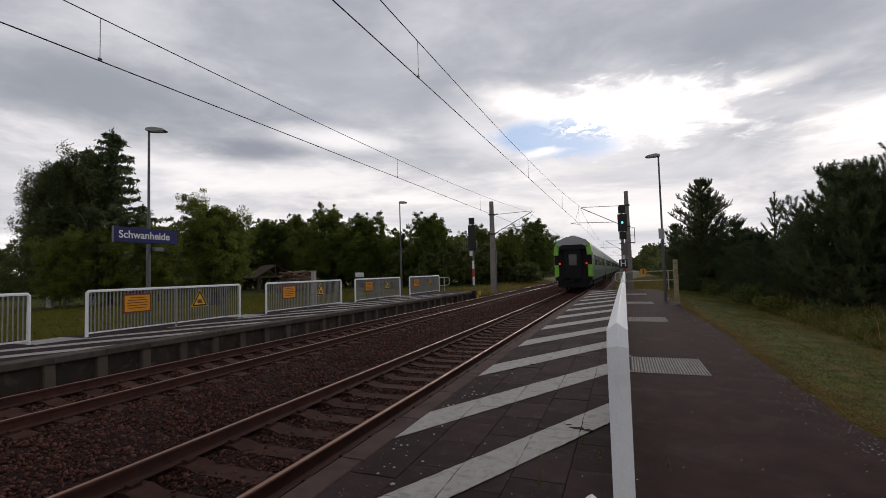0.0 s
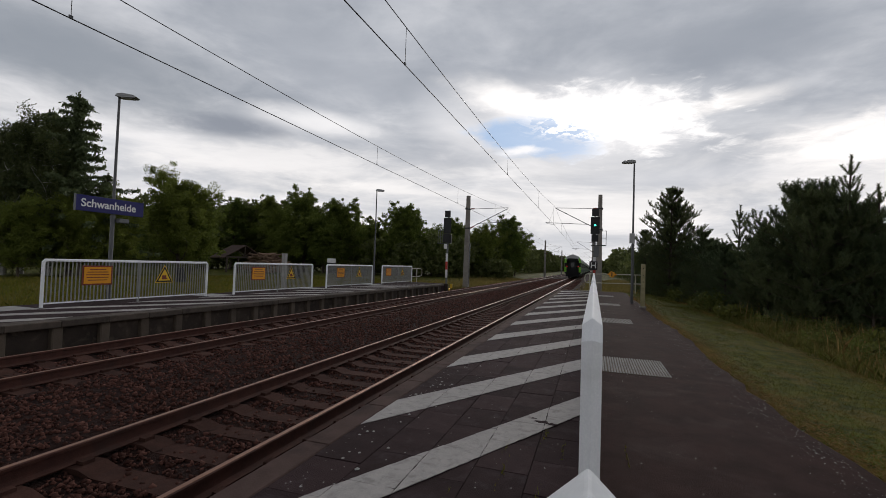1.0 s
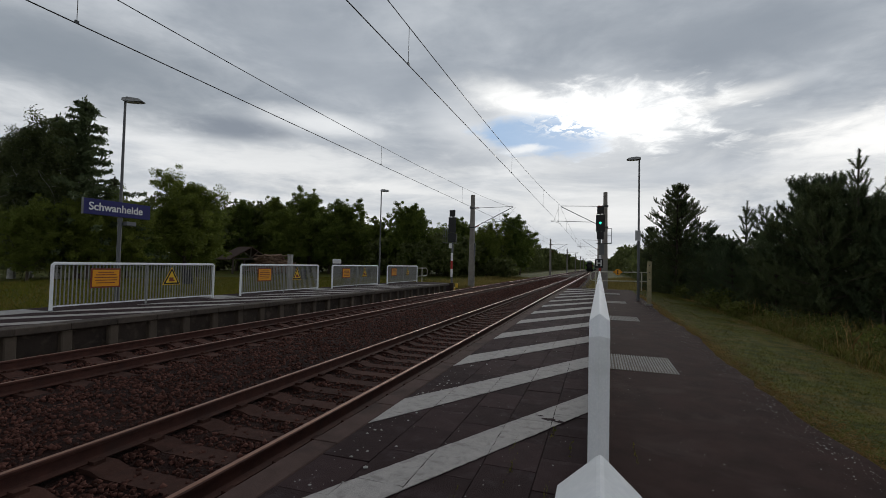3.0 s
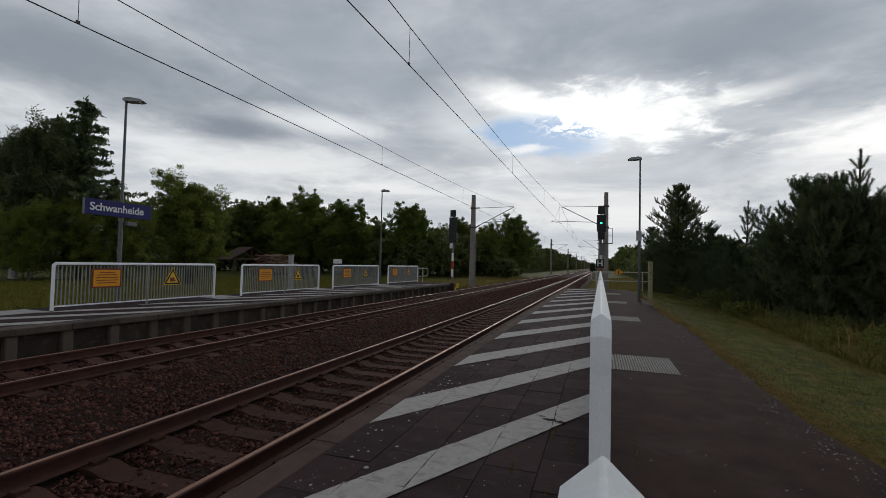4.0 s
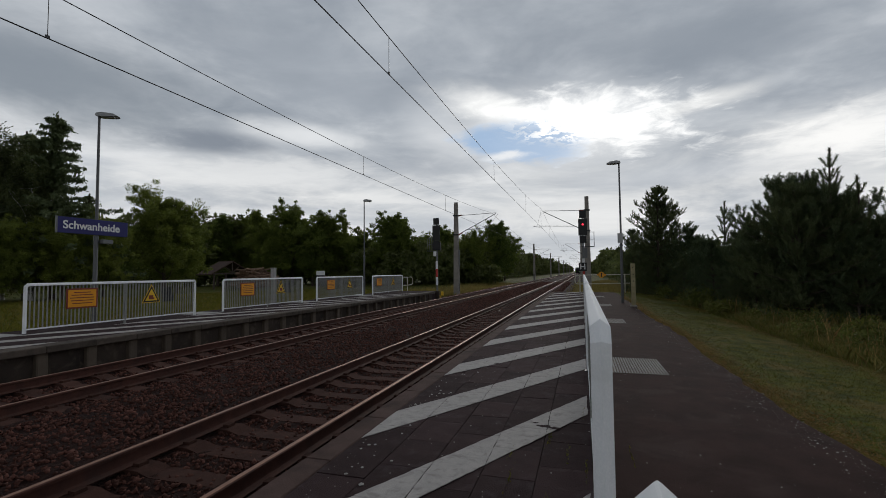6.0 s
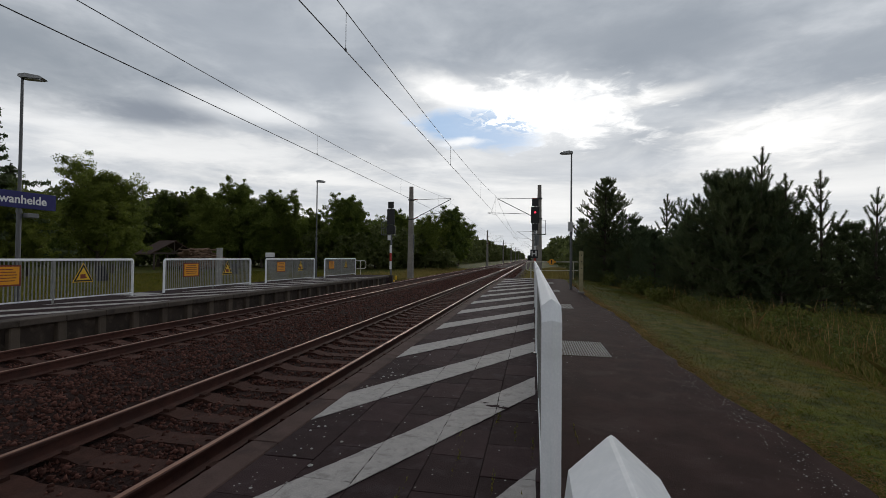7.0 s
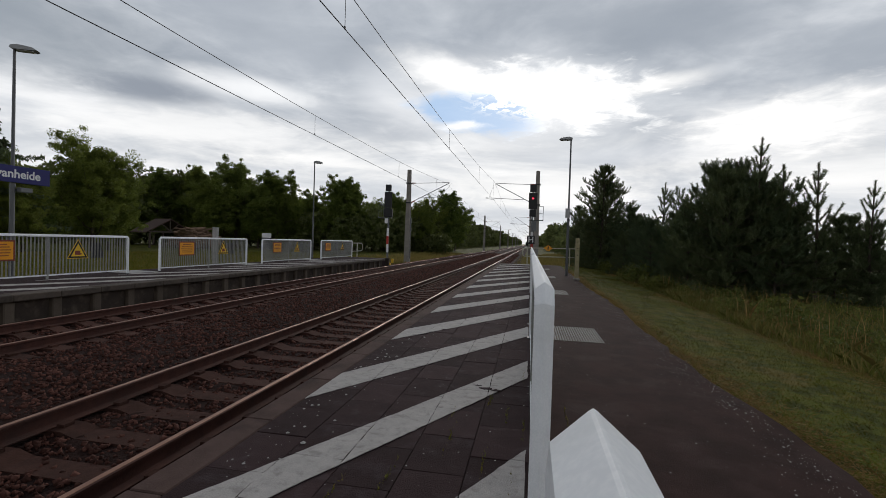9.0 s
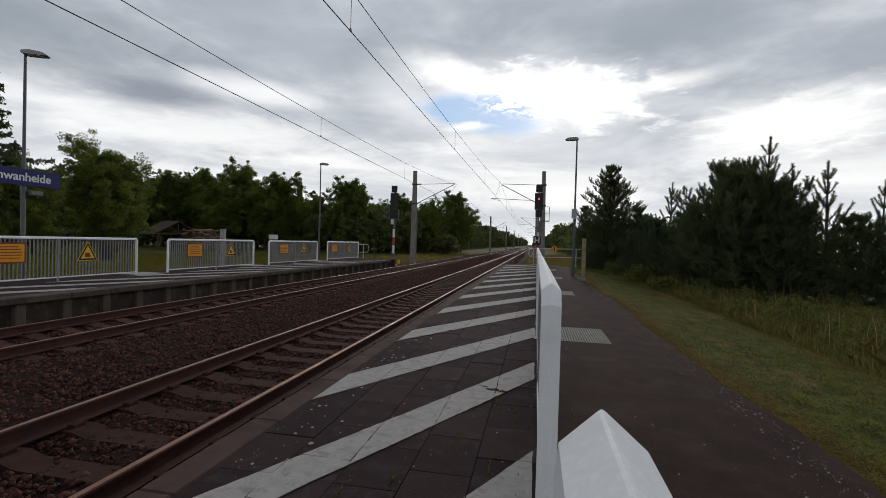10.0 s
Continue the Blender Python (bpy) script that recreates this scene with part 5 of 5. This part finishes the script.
def make_woods():
    rng = random.Random(17)
    rows = []
    for az, dist, h in [(a, rng.uniform(82, 100), rng.uniform(9.5, 11.5)) for a in np.arange(-80, -12, 1.1)]:
        v = aim(az, 0) * dist
        rows.append((3.64 + v.x, v.y, h * (0.8 if az > -26 else 0.62 if az < -63.5 else 1.0), 6.5))
    for az in np.arange(-80, -24, 1.6):
        v = aim(az, 0) * rng.uniform(84, 94)
        rows.append((3.64 + v.x, v.y, rng.uniform(2.2, 3.8), 5.0))
    for az in np.arange(-29, -8, 1.5):
        v = aim(az, 0) * rng.uniform(74, 80)
        if v.x < -14:
            rows.append((3.64 + v.x, v.y, rng.uniform(2.0, 3.6), 5.0))
    far_woods("woods_behind_meadow", "dense dark mixed woodland behind the meadow", rows, 5, WOODS, per=1500)
    rows = []
    y = 62.0
    while y < 900:
        for k in range(3):
            rows.append((-15.5 - k * 5 - rng.uniform(0, 3), y + rng.uniform(-2, 2), rng.uniform(7.5, 10.5) * (0.62 if y < 90 else 0.9), 6.0))
        y += 4.5 + y * 0.012
    far_woods("woods_along_line_west", "dark woodland lining the railway", rows, 6, WOODS)
    rows = []
    y = 44.0
    while y < 900:
        for k in range(3):
            rows.append((9.6 + k * 4.5 + rng.uniform(0, 3), y + rng.uniform(-2, 2), rng.uniform(5.5, 8.0) * (1.0 if y > 110 else 0.52), 5.5))
        y += 4.0 + y * 0.012
    far_woods("woods_along_line_east", "dark pine woodland lining the railway", rows, 7, WOODS)


def make_right_pines():
    g = "young pines beside the walkway"
    a = young_pine("young pine with upright candle shoots above dense needles", 5.0, 3.0, 31, g, open_top=4, dense=3)
    b = young_pine("young pine with open upright top shoots", 4.2, 1.9, 32, g, open_top=5, dense=2, slope=0.16, ragged=0.15)
    c = young_pine("bushy dense pine with rounded top", 4.2, 3.8, 33, g, open_top=0, dense=4, slope=0.31, ragged=0.08)
    d = young_pine("slim taller pine with ragged needle clumps", 6.6, 3.6, 34, g, open_top=0, dense=5, slope=0.26, ragged=0.10)

    def put(ob, x, y, s=1.0, turn=0, first=False):
        m = pose(x, y, ground_height(x, y) - 0.05, 0, 0, turn) @ Matrix.Scale(s, 4)
        if first:
            ob.matrix_basis = m
        else:
            copy_thing(ob, m)
    put(a, 10.8, 16.7, 1.04, 0, True)
    put(b, 12.1, 15.9, 1.02, 0, True)
    put(c, 10.05, 18.4, 1.10, 0, True)
    put(d, 7.87, 30.1, 1.0, 0, True)
    # the dense group behind the weeds
    for x, y, s, turn in ((9.9, 16.6, 0.88, 70), (9.55, 19.6, 0.70, 130), (11.3, 17.0, 0.82, 200), (10.7, 19.6, 0.95, 20), (9.2, 18.2, 0.52, 300), (10.5, 17.6, 0.98, 155), (11.0, 17.5, 0.90, 35), (12.0, 16.8, 0.66, 260),
                          (12.9, 16.4, 0.58, 45), (13.6, 16.0, 0.54, 110), (14.6, 15.4, 0.55, 170), (15.8, 14.6, 0.55, 240), (11.0, 15.9, 0.60, 320), (14.2, 18.0, 0.62, 15),
                          (16.6, 12.5, 0.55, 90), (9.9, 22.3, 0.68, 60), (9.2, 24.6, 0.64, 150), (8.7, 21.4, 0.60, 210), (9.3, 26.6, 0.66, 280), (9.3, 28.6, 0.84, 340),
                          (8.4, 25.6, 0.50, 30), (10.8, 24.5, 0.72, 100), (10.4, 31.5, 0.78, 190)):
        put(c, x, y, s, turn)
    put(b, 13.35, 15.7, 0.86, 80)
    put(b, 10.3, 17.2, 1.06, 200)
    put(b, 11.35, 16.2, 1.0, 320)
    put(d, 8.3, 30.7, 0.88, 150)
    put(b, 9.6, 23.3, 1.07, 120)
    put(d, 6.9, 33.4, 0.66, 90)
    put(d, 9.0, 31.0, 0.58, 190)
    put(d, 8.2, 35.0, 0.72, 250)


def make_grass():
    def verge(rs, n):
        y = np.where(rs.uniform(size=n) < 0.92, 1.5 + 30 * rs.uniform(0, 1, n) ** 1.6, rs.uniform(-7, 1.5, n))
        x = 5.44 + rs.uniform(0, 1, n) ** 0.9 * 2.4 + 0.05 * np.sin(y * 0.7)
        return x, y
    blades("mown_grass", "short patchy mown grass beside the walkway", 110000, verge, 0.030, 0.0026, 51, GRASS, 0.8)

    def patchy(x, y, rs, share):
        d = np.array([noise.noise((a * 0.55, b * 0.55, 8.0)) for a, b in zip(x, y)])
        k = d + rs.uniform(-0.5, 0.5, len(x)) > share
        return x[k], y[k]

    def tall(rs, n):
        y = -6.0 + 40 * rs.uniform(0, 1, n) ** 1.1
        return patchy(7.35 + 0.02 * y + np.abs(rs.normal(size=n)) * 1.9, y, rs, 0.0)
    blades("tall_grass", "tall dry grass and weeds in front of the pines", 30000, tall, 0.26, 0.005, 52, HERB, 0.55)
    blades("green_weeds", "low green weeds among the dry grass", 34000, tall, 0.17, 0.009, 55, WEED, 0.8)

    def stalks(rs, n):
        y = 2.0 + 30 * rs.uniform(0, 1, n) ** 1.2
        return 7.6 + 0.02 * y + np.abs(rs.normal(size=n)) * 1.6, y
    blades("dry_stalks", "thin dry stalks standing above the weeds", 900, stalks, 0.62, 0.004, 56, DRY, 0.25)

    # broad-leaved plants in loose clumps
    rs = np.random.default_rng(58)
    cx, cy = tall(rs, 900)
    keep = (cy > 2.5) & (cy < 26)
    cx, cy = cx[keep] + 0.25, cy[keep]
    hh = rs.uniform(0.12, 0.5, len(cx))
    c = np.stack([cx, cy, np.array([ground_height(p, q) for p, q in zip(cx, cy)])], 1)
    n = 70
    u = rs.normal(size=(len(c) * n, 3)) * np.array([0.10, 0.10, 0.0])
    u[:, 2] = rs.uniform(0.05, 1, len(u)) ** 0.8 * np.repeat(hh, n)
    v, f = leaf_cloud(np.repeat(c, n, 0) + u, 0.022, rs, 1.7)
    tagged(new("broad_leaved_weeds", np_mesh("broad_leaved_weeds", v, f, WEED)), "leafy dark green weeds in loose clumps", "weeds", kind="stuff")

    def border(rs, n):
        y = 1.2 + 26 * rs.uniform(0, 1, n) ** 1.6
        x = np.where(rs.uniform(size=n) < 0.6, 5.43 + 0.05 * np.sin(y * 0.7) + np.abs(rs.normal(size=n)) * 0.20, 7.40 + 0.015 * y + rs.normal(size=n) * 0.18)
        return x, y
    blades("dead_grass", "dead brown grass along the asphalt and the mown edge", 95000, border, 0.022, 0.003, 57, DRY, 1.5)

    def meadow(rs, n):
        return -10.0 - 22 * rs.uniform(0, 1, n) ** 1.2, rs.uniform(2, 48, n)
    blades("meadow_grass", "dry yellow-green meadow grass behind the opposite platform", 70000, meadow, 0.20, 0.010, 53, GRASS, 0.6)

    def shoulder(rs, n):
        return np.where(rs.uniform(size=n) < 0.6, -7.6 - np.abs(rs.normal(size=n)) * 2.5, 5.0 + rs.normal(size=n) * 1.6), rs.uniform(33, 80, n)
    blades("trackside_grass", "rough grass on the track shoulders", 26000, shoulder, 0.32, 0.016, 54, HERB, 0.4)


def make_shrubs():
    rs = np.random.default_rng(91)
    first = None
    for x, y, h, w in ((8.0, 20.6, 0.75, 1.1), (8.0, 17.4, 0.5, 0.9), (8.9, 11.0, 0.5, 0.8), (7.9, 27.0, 0.7, 1.2)):
        n = 700
        q = rs.normal(size=(n, 3)) * np.array([w * 0.27, w * 0.27, h * 0.24]) + np.array([0, 0, h * 0.5])
        q = q[q[:, 2] > 0.02]
        s = thing("shrub", "low yellow-green shrub among the weeds", "shrub", "shrubs along the verge", (x, y, ground_height(x, y)))
        bm = bmesh.new()
        for k in range(7):
            limb(bm, (0, 0, -0.05), (math.cos(k) * 0.6, math.sin(k * 1.7) * 0.6, 1), h * 0.8, 0.012, random.Random(k), 0.2, 3, 0.1, 4)
        part("stems", bm, BARK, s)
        v, f = leaf_cloud(q, 0.045, rs, 1.4)
        part("leaves", np_mesh("leaves", v, f, WEED), None, s)


def make_litter():
    """Pale grit and crumbs on the walkway, denser along its ragged edge."""
    rs = np.random.default_rng(71)
    n = 5200
    y = 1.5 + 20 * rs.uniform(0, 1, n) ** 1.5
    x = np.where(rs.uniform(size=n) < 0.62, 5.42 - np.abs(rs.normal(size=n)) * 0.16, rs.uniform(1.9, 5.4, n))
    s = 0.001 + 0.006 * rs.uniform(0, 1, n) ** 4
    near_kerb = np.arange(n) < 110
    x[near_kerb] = 1.88 + np.abs(rs.normal(size=110)) * 0.22
    y[near_kerb] = rs.uniform(2.0, 6.5, 110)
    s[near_kerb] = 0.003 + 0.014 * rs.uniform(0, 1, 110) ** 2
    v, f = [], []
    ring = np.array([[1, 0, 0], [0.3, 0.9, 0], [-0.8, 0.5, 0], [-0.7, -0.6, 0], [0.4, -0.9, 0], [0, 0, 0.6]])
    tri = np.array([[0, 1, 5], [1, 2, 5], [2, 3, 5], [3, 4, 5], [4, 0, 5]])
    a = rs.uniform(0, 6.28, n)
    rot = np.stack([np.cos(a), -np.sin(a), 0 * a, np.sin(a), np.cos(a), 0 * a, 0 * a, 0 * a, 0 * a + 1], 1).reshape(n, 3, 3)
    pts = np.einsum("nij,kj->nki", rot, ring) * s[:, None, None] * rs.uniform(0.7, 1.5, (n, 1, 1)) + np.stack([x, y, 0 * x + 0.003], 1)[:, None]
    ob = new("grit", np_mesh("grit", pts.reshape(-1, 3), (tri[None] + 6 * np.arange(n)[:, None, None]).reshape(-1, 3), TILE))
    tagged(ob, "pale grit and crumbs scattered on the paving", "grit", kind="stuff")


def make_weeds():
    rs = np.random.default_rng(72)
    spots = [(3.52, 2.55), (3.35, 2.75), (3.1, 3.0), (3.58, 3.3), (2.85, 2.45), (3.56, 4.6), (2.62, 2.2), (3.45, 3.6), (3.05, 3.5), (3.9, 3.6), (3.58, 1.9), (3.3, 3.85)]
    V = []
    for x, y in spots:
        n = 30
        p = np.stack([x + rs.normal(size=n) * 0.006, y + rs.normal(size=n) * 0.10, np.full(n, 0.0)], 1)
        ax = np.stack([rs.normal(size=n) * 0.006, rs.normal(size=n) * 0.016, rs.uniform(0.004, 0.022, n)], 1)
        sd = np.stack([rs.normal(size=n), rs.normal(size=n), 0 * p[:, 0]], 1) * 0.003
        V.append(np.stack([p - sd, p + sd, p + ax], 1).reshape(-1, 3))
    v = np.concatenate(V)
    ob = new("joint_weeds", np_mesh("joint_weeds", v, np.arange(len(v)).reshape(-1, 3), GRASS))
    tagged(ob, "tiny yellow-green weeds in the paving joints", "weed", kind="stuff")


def make_shed():
    x, y = -41.0, 51.1
    s = thing("timber_shed", "open timber shed with brown gabled roof", "shed", at=(x, y, ground_height(x, y)))
    s.rotation_euler = (0, 0, radians(74))
    s.scale = (0.62, 0.6, 0.84)
    for px in (-4, -1.4, 1.4, 4):
        part("post", boxm(px - 0.14, px + 0.14, -0.14, 0.14, 0, 2.4), TIMBER, s)
    part("tie_beam", boxm(-4.6, 4.6, -0.12, 0.12, 2.3, 2.55), TIMBER, s)
    for e in (-1, 1):
        bm = bmesh.new()
        box(bm, -2.75, 2.75, -0.5, 5, -0.08, 0.06, 0.0)
        r = part("roof_slope", bm, ROOFM, s, m=pose(e * 2.45, 0, 3.32, 0, e * 22, 0))
        bm = bmesh.new()
        tube(bm, (0, -0.1, 2.5), (e * 1.8, -0.1, 3.6), 0.09, None, 5)
        part("brace", bm, TIMBER, s)
    part("king_post", boxm(-0.1, 0.1, -0.2, 0.0, 2.5, 4.2), TIMBER, s)
    rng = random.Random(2)
    lx, ly = -39.0, 52.9
    lg = finish("log", tubem((-1.15, 0, 0), (1.15, 0, 0), 0.13, 0.11, 7), LOGM)
    pile = thing("log_pile", "heap of cut pale logs in the meadow", "log pile", at=(lx, ly, ground_height(lx, ly)))
    for i in range(200):
        z = rng.uniform(0.3, 2.6)
        half = 3.3 * (1 - z / 3.3)
        part("log", lg, None, pile, m=pose(rng.uniform(-half, half), rng.uniform(-1.2, 1.2), z, rng.uniform(-12, 12), rng.uniform(-12, 12), 50 + rng.uniform(-70, 70)))
    cx, cy = -33.4, 60.5
    v = thing("white_trailer", "small white box trailer at the edge of the wood", "trailer", at=(cx, cy, ground_height(cx, cy)))
    v.rotation_euler = (0, 0, radians(32))
    part("body", boxm(-0.62, 0.62, -0.8, 0.8, 1.65, 2.3, 0.05), SIGNWHITE, v)
    part("chassis", boxm(-0.7, 0.7, -0.8, 0.8, 0.45, 1.65, 0.04), DARKSTEEL, v)
    for x in (-0.4, 0.4):
        part("wheel", tubem((x, -0.85, 0.38), (x, 0.85, 0.38), 0.38, None, 14), BLACK, v)
    p = thing("wooden_post", "pale weathered post behind the opposite railing", "post", at=(-10.6, 19.0, -0.3))
    part("shaft", boxm(-0.1, 0.1, -0.1, 0.1, 0, 1.88, 0.02), TILE, p)
    part("cap", boxm(-0.11, 0.11, -0.11, 0.11, 1.88, 1.93, 0.01), TILE, p)


# ---- build ----
make_ground()
make_ballast()
make_far_platform()
make_railings()
make_lamps()
make_masts()
make_wires()
make_signals()
make_end_barrier()
train = make_train()
make_left_trees()
make_woods()
make_right_pines()
make_grass()
make_shrubs()
make_litter()
make_weeds()
make_shed()
NEAR_BANDS = [(-1.15, 1.9, 0.76), (1.08, 1.98, 0.68), (3.45, 1.83, 0.76), (5.82, 1.75, 0.78)] + [(8.25 + 2.4 * i, 1.75, 0.80) for i in range(9)]
hatching("hatch_band", 1.835, 3.60, NEAR_BANDS, 0.006, "worn white diagonal hatching band painted on the paving", 0.36, 0.50, (PAVE_X, -1.2))
paint_chips()
hatching("hatch_band", -8.66, -6.68, [(-12.0 + 2.4 * i, 1.85, 0.80) for i in range(16)], 0.003, "worn white diagonal hatching band on the opposite platform", 0.5, 0.5, (-9.0, 0.0))
for k in range(4):
    make_tactile_slab(3.70, 4.62, 6.52 + 6.08 * k, 7.63 + 6.08 * k)
make_track(0, "track_near", "near running track with concrete sleepers")
make_track(FAR_X, "track_far", "far running track with concrete sleepers")
make_platform()


def motions():
    # the train runs away at a steady 49 metres a second
    walk(train, [(t, pose(0, 36.7 + 49.5 * t, HEAD)) for t in (0, 2.5, 5, 7.5, 10)])
    # the signal falls from green to red: the added plate slides from lens to lens
    walk(shutter, [(0, pose(0, 0, 0.18)), (4.64, pose(0, 0, 0.18)), (4.74, pose(0, 0, 0.02)), (10, pose(0, 0, 0.02))])


motions()
